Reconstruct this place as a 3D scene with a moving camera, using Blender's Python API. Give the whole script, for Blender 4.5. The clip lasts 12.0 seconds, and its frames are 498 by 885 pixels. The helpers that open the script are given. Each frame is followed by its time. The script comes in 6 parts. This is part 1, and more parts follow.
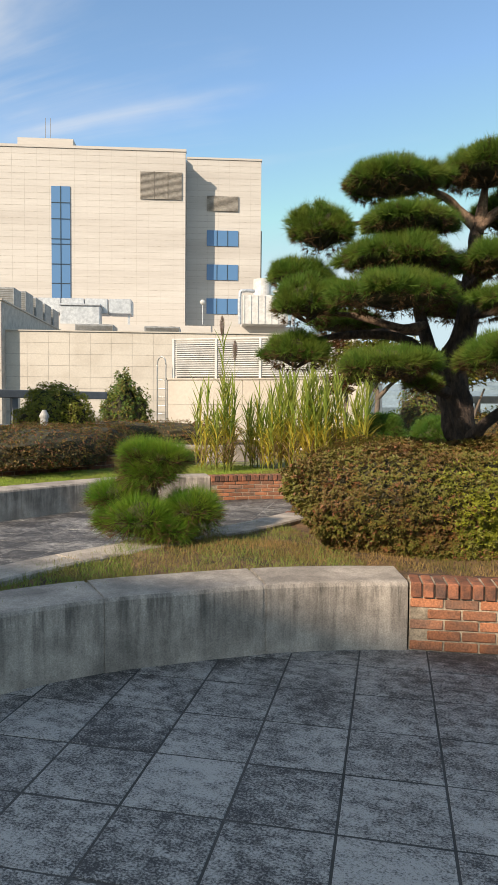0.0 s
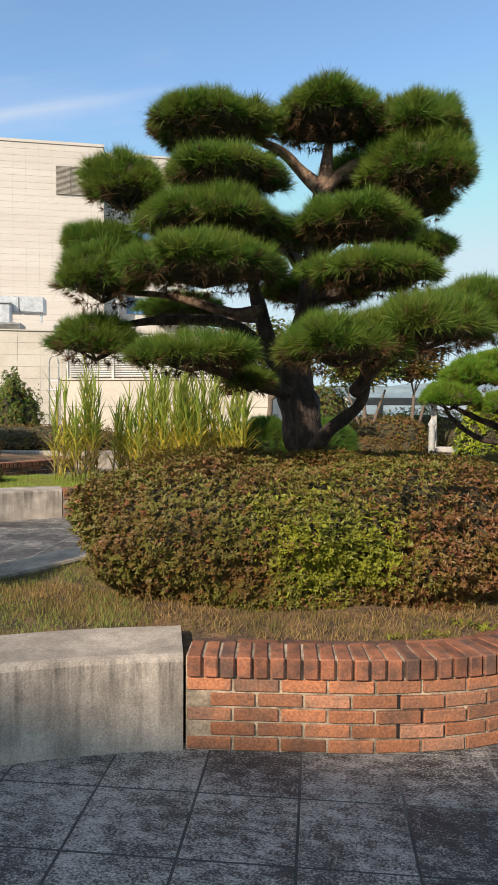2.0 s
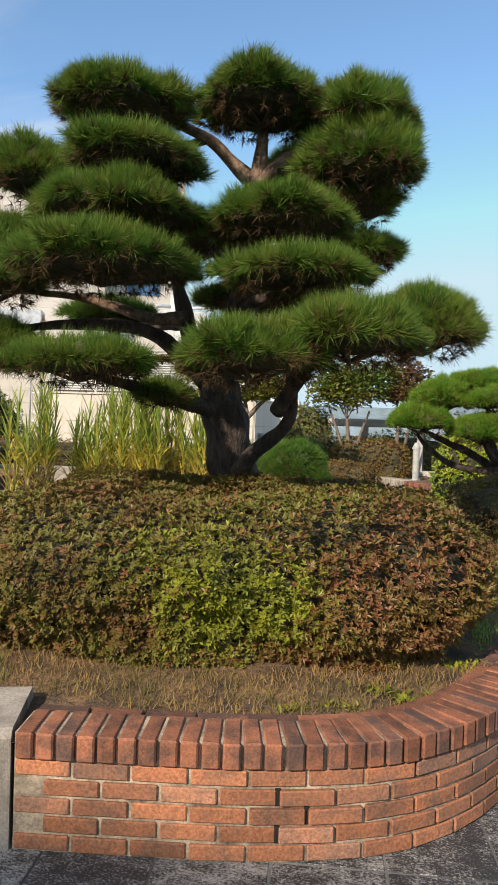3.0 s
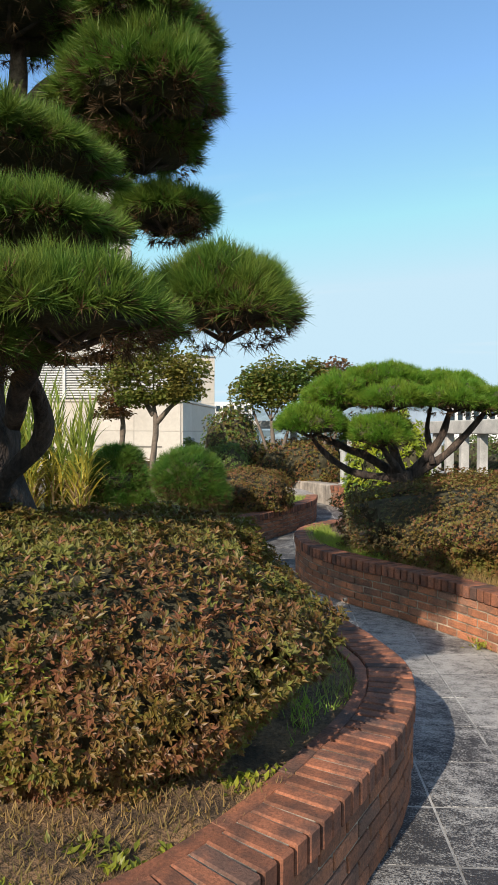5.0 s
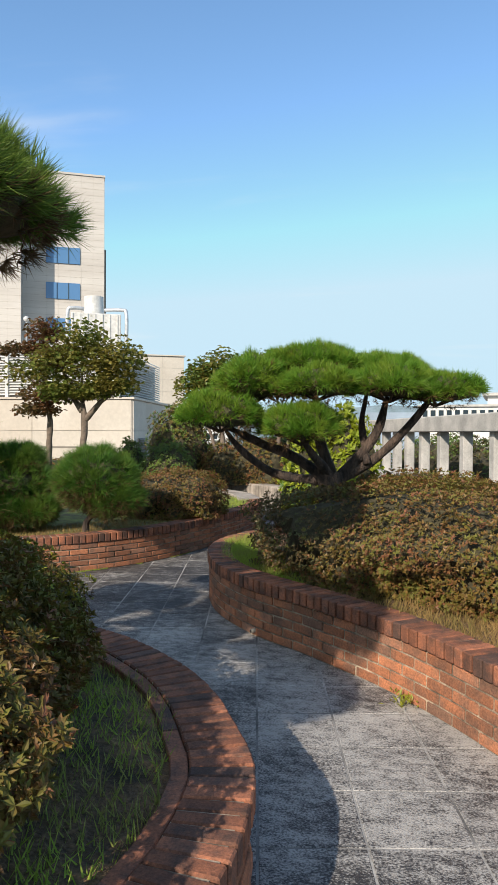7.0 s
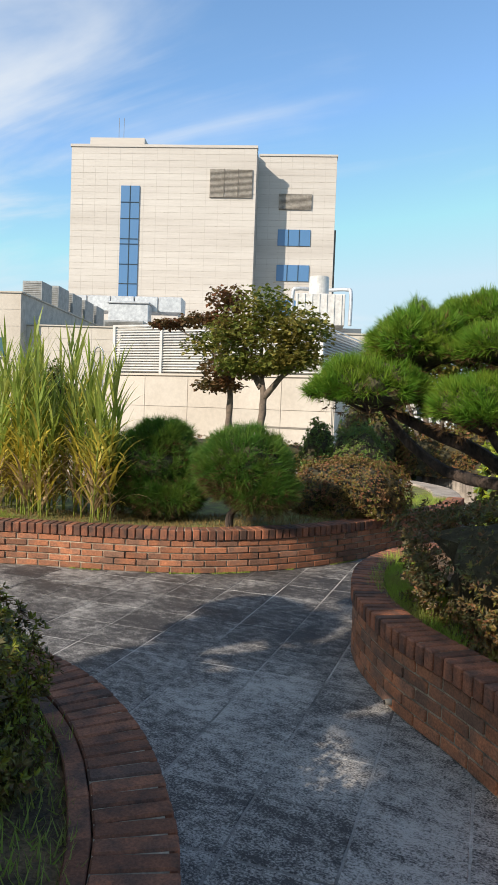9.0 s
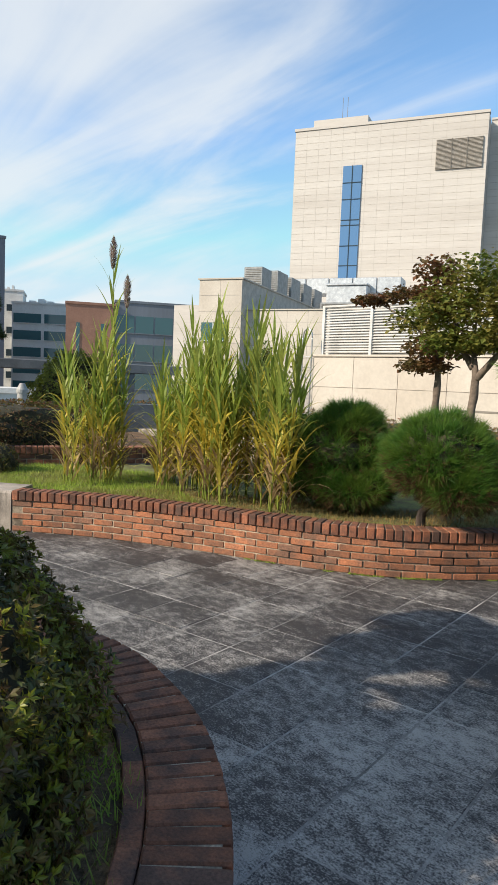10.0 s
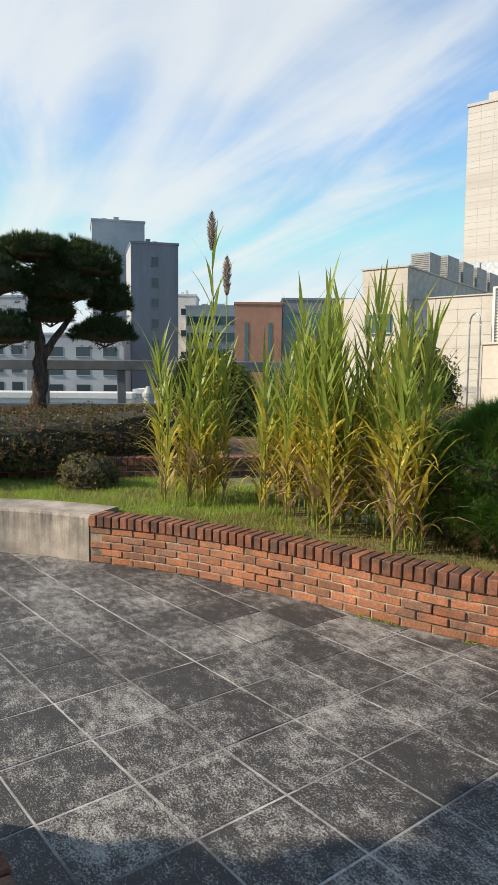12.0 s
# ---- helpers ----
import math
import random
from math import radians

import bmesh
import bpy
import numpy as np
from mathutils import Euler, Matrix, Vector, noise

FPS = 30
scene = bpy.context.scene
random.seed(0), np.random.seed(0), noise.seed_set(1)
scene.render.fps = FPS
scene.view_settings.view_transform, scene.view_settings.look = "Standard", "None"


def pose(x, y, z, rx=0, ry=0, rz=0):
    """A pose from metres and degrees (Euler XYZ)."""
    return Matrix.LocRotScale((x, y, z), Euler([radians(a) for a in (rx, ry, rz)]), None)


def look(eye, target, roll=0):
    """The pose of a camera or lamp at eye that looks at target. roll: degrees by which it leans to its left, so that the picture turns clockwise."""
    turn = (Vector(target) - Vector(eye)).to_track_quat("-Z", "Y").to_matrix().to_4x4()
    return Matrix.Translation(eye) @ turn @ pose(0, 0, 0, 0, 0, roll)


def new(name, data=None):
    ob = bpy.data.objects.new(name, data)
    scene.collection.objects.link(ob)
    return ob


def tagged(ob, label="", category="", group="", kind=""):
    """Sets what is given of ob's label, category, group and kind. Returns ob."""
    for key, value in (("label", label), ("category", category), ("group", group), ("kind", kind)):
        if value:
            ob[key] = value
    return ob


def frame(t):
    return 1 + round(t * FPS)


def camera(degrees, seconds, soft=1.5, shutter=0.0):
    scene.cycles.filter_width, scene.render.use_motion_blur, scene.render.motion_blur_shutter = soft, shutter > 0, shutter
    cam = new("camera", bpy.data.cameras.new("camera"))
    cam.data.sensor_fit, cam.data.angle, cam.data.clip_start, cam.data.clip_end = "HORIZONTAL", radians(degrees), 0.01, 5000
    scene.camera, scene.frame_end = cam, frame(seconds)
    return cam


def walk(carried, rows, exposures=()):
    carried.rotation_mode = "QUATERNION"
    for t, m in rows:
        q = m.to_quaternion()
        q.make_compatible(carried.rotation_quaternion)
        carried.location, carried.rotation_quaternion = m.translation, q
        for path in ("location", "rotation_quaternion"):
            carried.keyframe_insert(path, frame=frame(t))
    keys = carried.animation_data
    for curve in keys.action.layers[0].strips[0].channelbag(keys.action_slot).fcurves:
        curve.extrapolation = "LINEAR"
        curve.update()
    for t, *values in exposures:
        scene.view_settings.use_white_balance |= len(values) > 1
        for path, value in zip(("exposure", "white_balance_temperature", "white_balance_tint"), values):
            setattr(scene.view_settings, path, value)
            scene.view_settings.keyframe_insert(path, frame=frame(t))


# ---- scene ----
cam = camera(39.9, 12.0, soft=1.1)
PATH = [
    (0, (1.526, -0.265, 1.432), (0.782, 1.589, 1.328), 0.5),
    (0.5, (1.583, 0.106, 1.424), (0.909, 1.984, 1.292), -0.4),
    (1, (1.725, 0.431, 1.445), (1.061, 2.315, 1.349), 1.4),
    (1.5, (1.82, 0.784, 1.448), (1.223, 2.691, 1.361), 0.8),
    (2, (1.955, 1.13, 1.449), (1.409, 3.052, 1.352), 0.4),
    (2.5, (2.133, 1.439, 1.46), (1.542, 3.349, 1.402), 1.6),
    (3, (2.288, 1.795, 1.464), (1.741, 3.718, 1.42), 1.9),
    (3.5, (2.447, 2.11, 1.44), (1.979, 4.054, 1.398), 0.7),
    (3.7, (2.542, 2.168, 1.447), (2.086, 4.115, 1.42), 1.2),
    (5.3, (2.948, 3.135, 1.53), (2.52, 5.088, 1.495), 0.2),
    (5.5, (3.001, 3.224, 1.514), (2.577, 5.178, 1.487), 2.0),
    (6, (3.102, 3.534, 1.473), (2.741, 5.5, 1.412), 1.4),
    (6.5, (3.192, 3.884, 1.485), (2.887, 5.86, 1.456), 1.4),
    (6.7, (3.238, 4.019, 1.472), (2.91, 5.992, 1.447), 1.0),
    (8.3, (3.443, 5.292, 1.428), (2.761, 7.171, 1.342), 1.0),
    (8.5, (3.453, 5.435, 1.428), (2.683, 7.279, 1.343), 1.7),
    (9, (3.413, 5.801, 1.444), (2.431, 7.541, 1.353), 2.1),
    (9.5, (3.371, 6.125, 1.448), (2.128, 7.688, 1.34), 1.8),
    (10, (3.266, 6.456, 1.445), (1.798, 7.805, 1.28), 2.4),
    (10.5, (3.067, 6.795, 1.458), (1.525, 8.058, 1.293), 1.0),
    (11, (2.909, 7.125, 1.457), (1.26, 8.245, 1.299), 1.9),
    (11.5, (2.709, 7.409, 1.445), (0.996, 8.422, 1.242), 1.8),
    (12, (2.482, 7.682, 1.485), (0.729, 8.626, 1.296), 0.5),
]
WHITE = [(0, 0.66, 7350, 14), (1.5, 0.66, 7200, 14), (3, 0.66, 6950, 13), (5, 0.66, 6600, 11), (9, 0.66, 6700, 12), (10.5, 0.66, 6800, 11), (12, 0.66, 6950, 11)]
walk(cam, [(t, look(eye, target, roll)) for t, eye, target, roll in PATH], WHITE)

# ---- light ----
SUN_EL, SUN_AZ = radians(30.5), math.atan2(-0.31, -0.95)  # azimuth measured from +y towards +x
to_sun = Vector((math.sin(SUN_AZ) * math.cos(SUN_EL), math.cos(SUN_AZ) * math.cos(SUN_EL), math.sin(SUN_EL)))
sun = new("sun", bpy.data.lights.new("sun", "SUN"))
sun.data.energy, sun.data.angle, sun.data.color = 3.7, radians(0.6), (1.0, 0.91, 0.78)
sun.matrix_world = to_sun.to_track_quat("Z", "Y").to_matrix().to_4x4()

world = bpy.data.worlds.new("world")
scene.world = world
world.use_nodes = True
wn, wl = world.node_tree.nodes, world.node_tree.links
sky = wn.new("ShaderNodeTexSky")
sky.sky_type, sky.sun_disc = "NISHITA", False
sky.sun_elevation, sky.sun_rotation = SUN_EL, SUN_AZ
sky.air_density, sky.dust_density, sky.ozone_density = 0.8, 0.1, 1.3
wc = wn.new("ShaderNodeTexCoord")
sep = wn.new("ShaderNodeSeparateXYZ")
wl.new(wc.outputs["Generated"], sep.inputs[0])


def wmath(op, a, b):
    m = wn.new("ShaderNodeMath")
    m.operation = op
    for i, v in enumerate((a, b)):
        if isinstance(v, (int, float)):
            m.inputs[i].default_value = v
        else:
            wl.new(v, m.inputs[i])
    return m.outputs[0]


# thin high cloud: the sky's direction laid out on a flat layer overhead
zz = wmath("MAXIMUM", wmath("ADD", sep.outputs[2], 0.10), 0.03)
lx, ly = wmath("DIVIDE", sep.outputs[0], zz), wmath("DIVIDE", sep.outputs[1], zz)
layer = wn.new("ShaderNodeCombineXYZ")
wl.new(lx, layer.inputs[0])
wl.new(ly, layer.inputs[1])
turned = wn.new("ShaderNodeMapping")
turned.inputs["Rotation"].default_value = (0, 0, radians(34))
turned.inputs["Scale"].default_value = (0.42, 1.45, 1)
wl.new(layer.outputs[0], turned.inputs[0])
wisps = wn.new("ShaderNodeTexNoise")
wisps.inputs["Scale"].default_value, wisps.inputs["Detail"].default_value = 1.15, 7
wisps.inputs["Roughness"].default_value, wisps.inputs["Distortion"].default_value = 0.55, 1.1
wl.new(turned.outputs[0], wisps.inputs["Vector"])
banks = wn.new("ShaderNodeTexNoise")
banks.inputs["Scale"].default_value, banks.inputs["Detail"].default_value = 0.62, 6
wl.new(layer.outputs[0], banks.inputs["Vector"])
west = wmath("MULTIPLY", wmath("ADD", wmath("MULTIPLY", sep.outputs[0], -0.8), wmath("MULTIPLY", sep.outputs[1], -0.6)), 0.20)
amount = wmath("ADD", wmath("ADD", wmath("MULTIPLY", wisps.outputs[0], 0.80), wmath("MULTIPLY", banks.outputs[0], 0.75)), west)
cover = wn.new("ShaderNodeMapRange")
cover.inputs["From Min"].default_value, cover.inputs["From Max"].default_value = 0.72, 1.06
cover.inputs["To Max"].default_value = 0.80
cover.interpolation_type = "SMOOTHSTEP"
wl.new(amount, cover.inputs[0])
white = wn.new("ShaderNodeMix")
white.data_type = "RGBA"
white.inputs[7].default_value = (3.1, 3.34, 3.5, 1)
wl.new(cover.outputs[0], white.inputs[0])
# haze keeps the low sky pale blue
low = wn.new("ShaderNodeVectorMath")
low.operation = "MINIMUM"
low.inputs[1].default_value = (2.15, 3.02, 3.55)
clear = wn.new("ShaderNodeVectorMath")
clear.operation = "MULTIPLY"
clear.inputs[1].default_value = (0.79, 0.97, 1.0)
wl.new(sky.outputs[0], clear.inputs[0])
wl.new(clear.outputs[0], low.inputs[0])
wl.new(low.outputs[0], white.inputs[6])
wl.new(white.outputs[2], wn["Background"].inputs[0])
wn["Background"].inputs[1].default_value = 0.172

# ---- materials ----


def shade(name, color, rough=0.7, var=0.25, scale=6.0, fine=60.0, bump=0.2, second=None, blot=0.0, metal=0.0, per_piece=0.0, island=0.0, stretch=None, rel=0.004, thin=0.0, spec=0.5):
    """A plain real surface: grain and stains at two scales, relief, and a shift from piece to piece."""
    m = bpy.data.materials.new(name)
    m.use_nodes = True
    n, l = m.node_tree.nodes, m.node_tree.links
    b = n["Principled BSDF"]
    b.inputs["Roughness"].default_value, b.inputs["Metallic"].default_value = rough, metal
    b.inputs["Specular IOR Level"].default_value = spec
    co = n.new("ShaderNodeNewGeometry")
    vec = co.outputs["Position"]
    if stretch:
        mp = n.new("ShaderNodeMapping")
        mp.inputs["Scale"].default_value = stretch
        l.new(vec, mp.inputs[0])
        vec = mp.outputs[0]

    def tex(sc, det, ro=0.6):
        t = n.new("ShaderNodeTexNoise")
        t.inputs["Scale"].default_value, t.inputs["Detail"].default_value, t.inputs["Roughness"].default_value = sc, det, ro
        l.new(vec, t.inputs["Vector"])
        return t.outputs[0]

    def ramp(v, lo, hi, a, z):
        r = n.new("ShaderNodeMapRange")
        for k, x in (("From Min", lo), ("From Max", hi), ("To Min", a), ("To Max", z)):
            r.inputs[k].default_value = x
        l.new(v, r.inputs[0])
        return r.outputs[0]

    def mul(a, c):
        r = n.new("ShaderNodeMath")
        r.operation = "MULTIPLY"
        l.new(a, r.inputs[0])
        l.new(c, r.inputs[1])
        return r.outputs[0]

    big, small = tex(scale, 5), tex(fine, 3, 0.7)
    col = n.new("ShaderNodeMix")
    col.data_type = "RGBA"
    col.inputs[6].default_value = (*color, 1)
    col.inputs[7].default_value = (*(second or [c * 0.55 for c in color]), 1)
    if island:
        rnd = co.outputs["Random Per Island"]
        mixf = n.new("ShaderNodeMath")
        mixf.operation = "MULTIPLY_ADD"
        l.new(rnd, mixf.inputs[0])
        mixf.inputs[1].default_value = island
        l.new(ramp(big, 0.40, 0.62, -0.5 * island, 1.0 - 0.5 * island if blot == 0 else blot), mixf.inputs[2])
        mixf.use_clamp = True
        l.new(mixf.outputs[0], col.inputs[0])
    elif per_piece:
        odd = n.new("ShaderNodeMath")
        odd.operation, odd.use_clamp = "ADD", True
        l.new(ramp(big, 0.38, 0.66, -0.2, 0.8), odd.inputs[0])
        lot = n.new("ShaderNodeObjectInfo")
        l.new(ramp(lot.outputs["Random"], 0.72, 1.0, 0.0, 0.9), odd.inputs[1])
        l.new(odd.outputs[0], col.inputs[0])
    else:
        l.new(ramp(big, 0.38, 0.66, 0.0, 1.0 if second else 0.5), col.inputs[0])
    v = mul(ramp(big, 0.3, 0.7, 1 + var * 0.6, 1 - var * 0.6), ramp(small, 0.3, 0.7, 1 - var, 1 + var))
    if per_piece:
        oi = n.new("ShaderNodeObjectInfo")
        spin = n.new("ShaderNodeMath")
        spin.operation = "FRACT"
        l.new(ramp(oi.outputs["Random"], 0, 1, 0, 7.3), spin.inputs[0])
        v = mul(v, ramp(spin.outputs[0], 0, 1, 1 - per_piece, 1 + per_piece))
    sc = n.new("ShaderNodeVectorMath")
    sc.operation = "SCALE"
    l.new(col.outputs[2], sc.inputs[0])
    l.new(v, sc.inputs["Scale"])
    l.new(sc.outputs[0], b.inputs["Base Color"])
    if bump:
        bm_ = n.new("ShaderNodeBump")
        bm_.inputs["Strength"].default_value, bm_.inputs["Distance"].default_value = bump, rel
        l.new(small, bm_.inputs["Height"])
        l.new(bm_.outputs[0], b.inputs["Normal"])
    if thin:
        tr = n.new("ShaderNodeBsdfTranslucent")
        l.new(sc.outputs[0], tr.inputs[0])
        mx = n.new("ShaderNodeMixShader")
        mx.inputs[0].default_value = thin
        l.new(b.outputs[0], mx.inputs[1])
        l.new(tr.outputs[0], mx.inputs[2])
        l.new(mx.outputs[0], n["Material Output"].inputs[0])
    return m


M = {
    "joint": shade("tile_joint", (0.40, 0.38, 0.35), 0.9, 0.3, 1.4, 50, 0.3, second=(0.10, 0.095, 0.09)),
    "brick": shade("red_brick", (0.32, 0.122, 0.058), 0.85, 0.42, 7, 90, 0.7, second=(0.235, 0.122, 0.078), per_piece=0.28),
    "cap": shade("cap_brick", (0.25, 0.092, 0.047), 0.85, 0.38, 10, 110, 0.6, second=(0.105, 0.056, 0.04), per_piece=0.32),
    "mortar": shade("mortar", (0.40, 0.32, 0.23), 0.95, 0.35, 9, 90, 0.6, second=(0.14, 0.11, 0.08)),
    "concrete": shade("cast_stone", (0.42, 0.36, 0.30), 0.75, 0.30, 3.5, 120, 0.5, second=(0.27, 0.23, 0.19)),
    "soil": shade("soil", (0.20, 0.115, 0.055), 0.95, 0.5, 5, 55, 0.9, second=(0.085, 0.055, 0.032), rel=0.02),
    "lawn_soil": shade("turf", (0.17, 0.19, 0.05), 0.95, 0.5, 5, 70, 0.8, second=(0.14, 0.12, 0.055), rel=0.02),
    "grass": shade("grass_blades", (0.29, 0.40, 0.06), 0.6, 0.2, 2.2, 30, 0, second=(0.32, 0.31, 0.10), island=0.6, blot=0.5, thin=0.35, spec=0.2),
    "half_dry": shade("yellowing_grass", (0.18, 0.25, 0.055), 0.7, 0.3, 2.2, 30, 0, second=(0.30, 0.20, 0.08), island=0.7, blot=0.4, thin=0.3, spec=0.2),
    "dry_grass": shade("dry_grass", (0.33, 0.21, 0.085), 0.8, 0.3, 3, 30, 0, second=(0.16, 0.15, 0.045), island=0.7, blot=0.4, thin=0.3, spec=0.2),
    "needle": shade("pine_needles", (0.090, 0.175, 0.026), 0.5, 0.3, 5, 40, 0, second=(0.19, 0.25, 0.04), island=0.7, blot=0.5, thin=0.38, spec=0.25),
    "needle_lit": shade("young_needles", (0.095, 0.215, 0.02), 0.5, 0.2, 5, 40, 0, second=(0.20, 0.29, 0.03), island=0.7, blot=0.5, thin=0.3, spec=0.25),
    "needle_brown": shade("old_needles", (0.14, 0.078, 0.038), 0.8, 0.3, 8, 40, 0, second=(0.05, 0.04, 0.018), island=0.7, blot=0.4, thin=0.2, spec=0.2),
    "needle_mid": shade("clipped_green_needles", (0.060, 0.150, 0.022), 0.5, 0.25, 5, 40, 0, second=(0.13, 0.21, 0.03), island=0.7, blot=0.5, thin=0.3, spec=0.25),
    "needle_deep": shade("deep_green_needles", (0.035, 0.062, 0.020), 0.55, 0.25, 5, 40, 0, second=(0.055, 0.085, 0.022), island=0.7, blot=0.5, thin=0.2, spec=0.2),
    "twig": shade("pine_twigs", (0.07, 0.048, 0.034), 0.9, 0.3, 20, 90, 0.3),
    "bark": shade("pine_bark", (0.095, 0.065, 0.048), 0.95, 0.4, 14, 50, 1.0, second=(0.035, 0.026, 0.022), stretch=(1, 1, 0.35), rel=0.03),
    "bark_red": shade("upper_bark", (0.30, 0.20, 0.135), 0.9, 0.35, 18, 60, 0.8, second=(0.14, 0.085, 0.06), rel=0.015),
    "azalea": shade("azalea_leaves", (0.140, 0.142, 0.026), 0.5, 0.34, 3.2, 30, 0, second=(0.165, 0.088, 0.032), island=0.9, blot=0.34, thin=0.22, spec=0.3),
    "azalea_red": shade("reddened_leaves", (0.20, 0.078, 0.036), 0.45, 0.28, 5, 30, 0, second=(0.20, 0.145, 0.025), island=0.8, blot=0.4, thin=0.22, spec=0.4),
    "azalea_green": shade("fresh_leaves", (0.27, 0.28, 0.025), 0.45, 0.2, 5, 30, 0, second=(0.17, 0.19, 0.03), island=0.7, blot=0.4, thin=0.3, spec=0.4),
    "climber": shade("climber_leaves", (0.36, 0.40, 0.03), 0.45, 0.2, 5, 30, 0, second=(0.22, 0.30, 0.03), island=0.7, blot=0.4, thin=0.4, spec=0.4),
    # dark leaf tone; on the path-side azalea it colours in tree shade
    "azalea_dark": shade("shade_toned_leaves", (0.07, 0.085, 0.025), 0.5, 0.25, 5, 30, 0, second=(0.13, 0.075, 0.035), island=0.8, blot=0.4, thin=0.2, spec=0.4),
    "box": shade("box_leaves", (0.085, 0.16, 0.03), 0.45, 0.25, 5, 30, 0, second=(0.17, 0.20, 0.04), island=0.7, blot=0.4, thin=0.25, spec=0.4),
    "maple": shade("maple_leaves", (0.125, 0.165, 0.03), 0.5, 0.25, 1.6, 30, 0, second=(0.28, 0.22, 0.05), island=0.7, blot=0.5, thin=0.4, spec=0.3),
    "maple_red": shade("turning_leaves", (0.20, 0.085, 0.04), 0.5, 0.25, 2, 30, 0, second=(0.12, 0.10, 0.035), island=0.7, blot=0.5, thin=0.35, spec=0.3),
    "branch": shade("smooth_bark", (0.17, 0.13, 0.10), 0.9, 0.3, 15, 60, 0.5),
    "inner": shade("shaded_inner_twigs", (0.060, 0.052, 0.026), 0.95, 0.4, 15, 60, 0.6, rel=0.02),
    "reed": shade("reed_leaves", (0.25, 0.33, 0.055), 0.45, 0.2, 2, 30, 0, second=(0.40, 0.42, 0.09), island=0.7, blot=0.5, thin=0.45, spec=0.4),
    "reed_yellow": shade("yellowed_leaves", (0.64, 0.50, 0.08), 0.5, 0.2, 4, 30, 0, second=(0.38, 0.37, 0.07), island=0.7, blot=0.4, thin=0.4, spec=0.3),
    "reed_dry": shade("dried_leaves", (0.45, 0.33, 0.17), 0.8, 0.25, 6, 30, 0, second=(0.26, 0.18, 0.10), island=0.7, blot=0.4, thin=0.3, spec=0.2),
    "plume": shade("seed_plume", (0.46, 0.36, 0.31), 0.9, 0.3, 10, 40, 0, island=0.6, thin=0.3, spec=0.2),
    "panel": shade("stone_panels", (0.53, 0.48, 0.41), 0.7, 0.07, 0.5, 9, 0.1, second=(0.47, 0.415, 0.345), per_piece=0.05),
    "tower": shade("tower_panels", (0.53, 0.495, 0.45), 0.7, 0.05, 0.12, 2, 0, second=(0.475, 0.435, 0.39), stretch=(0.25, 0.25, 3)),
    "seam": shade("panel_seams", (0.47, 0.43, 0.375), 0.85, 0.1, 2, 20, 0),
    "louvre": shade("white_louvre", (0.62, 0.61, 0.58), 0.45, 0.05, 2, 20, 0),
    "vent": shade("vent_slats", (0.20, 0.18, 0.15), 0.6, 0.1, 2, 20, 0),
    "metal": shade("galvanised_metal", (0.55, 0.57, 0.58), 0.4, 0.12, 3, 25, 0, second=(0.42, 0.44, 0.46), metal=0.35),
    "unit_grey": shade("weathered_grey_casing", (0.27, 0.28, 0.28), 0.5, 0.12, 3, 25, 0, second=(0.20, 0.21, 0.21), metal=0.2),
    "hollow_shade": shade("opening_shade", (0.012, 0.010, 0.009), 0.95, 0.2, 9, 60, 0),
    "steel": shade("brushed_steel", (0.55, 0.55, 0.53), 0.3, 0.1, 6, 60, 0, metal=0.9),
    "beam": shade("grey_concrete", (0.46, 0.44, 0.41), 0.85, 0.2, 2.5, 60, 0.3, second=(0.33, 0.32, 0.30)),
    # darker copy of the beam grey: backlit shade put into the colour
    "shaded_beam": shade("shaded_beam_grey", (0.15, 0.16, 0.17), 0.7, 0.15, 2.5, 60, 0.2, second=(0.11, 0.12, 0.13)),
    "bollard": shade("grey_paint", (0.42, 0.42, 0.40), 0.5, 0.15, 8, 60, 0.1),
    "city_grey": shade("slate_cladding", (0.16, 0.185, 0.22), 0.7, 0.08, 0.25, 3, 0, second=(0.13, 0.15, 0.18), stretch=(1, 1, 0.15)),
    "city_light": shade("pale_render", (0.40, 0.42, 0.44), 0.75, 0.08, 0.2, 3, 0, second=(0.33, 0.35, 0.37)),
    "city_white": shade("white_render", (0.68, 0.67, 0.64), 0.8, 0.06, 0.2, 3, 0, second=(0.60, 0.59, 0.56)),
    "city_red": shade("orange_brickwork", (0.34, 0.18, 0.125), 0.85, 0.1, 0.5, 6, 0, second=(0.29, 0.15, 0.105)),
    # distance haze is mixed into this colour
    "haze": shade("haze_tinted_roof", (0.30, 0.37, 0.45), 0.8, 0.05, 0.1, 1, 0),
    "ground": shade("city_ground", (0.10, 0.11, 0.08), 0.95, 0.3, 0.02, 0.4, 0, second=(0.07, 0.07, 0.07)),
    "wood_far": shade("far_trees", (0.05, 0.085, 0.03), 0.9, 0.3, 1.2, 8, 0.5, second=(0.03, 0.05, 0.02), rel=0.5),
    # wooded green shifted to blue, the haze of distance put in the colour
    "far_ridge": shade("haze_tinted_ridge", (0.17, 0.23, 0.27), 0.9, 0.15, 0.05, 0.5, 0, second=(0.13, 0.18, 0.20)),
}


def glass(name, color, rough=0.08):
    m = bpy.data.materials.new(name)
    m.use_nodes = True
    b = m.node_tree.nodes["Principled BSDF"]
    b.inputs["Base Color"].default_value = (*color, 1)
    b.inputs["Roughness"].default_value, b.inputs["Metallic"].default_value = rough, 0.0
    b.inputs["Specular IOR Level"].default_value = 0.6
    return m


M["blue_glass"] = glass("blue_glazing", (0.08, 0.19, 0.36), 0.25)
M["dark_glass"] = glass("dark_glazing", (0.03, 0.045, 0.055))
M["teal_glass"] = glass("teal_glazing", (0.05, 0.12, 0.13))


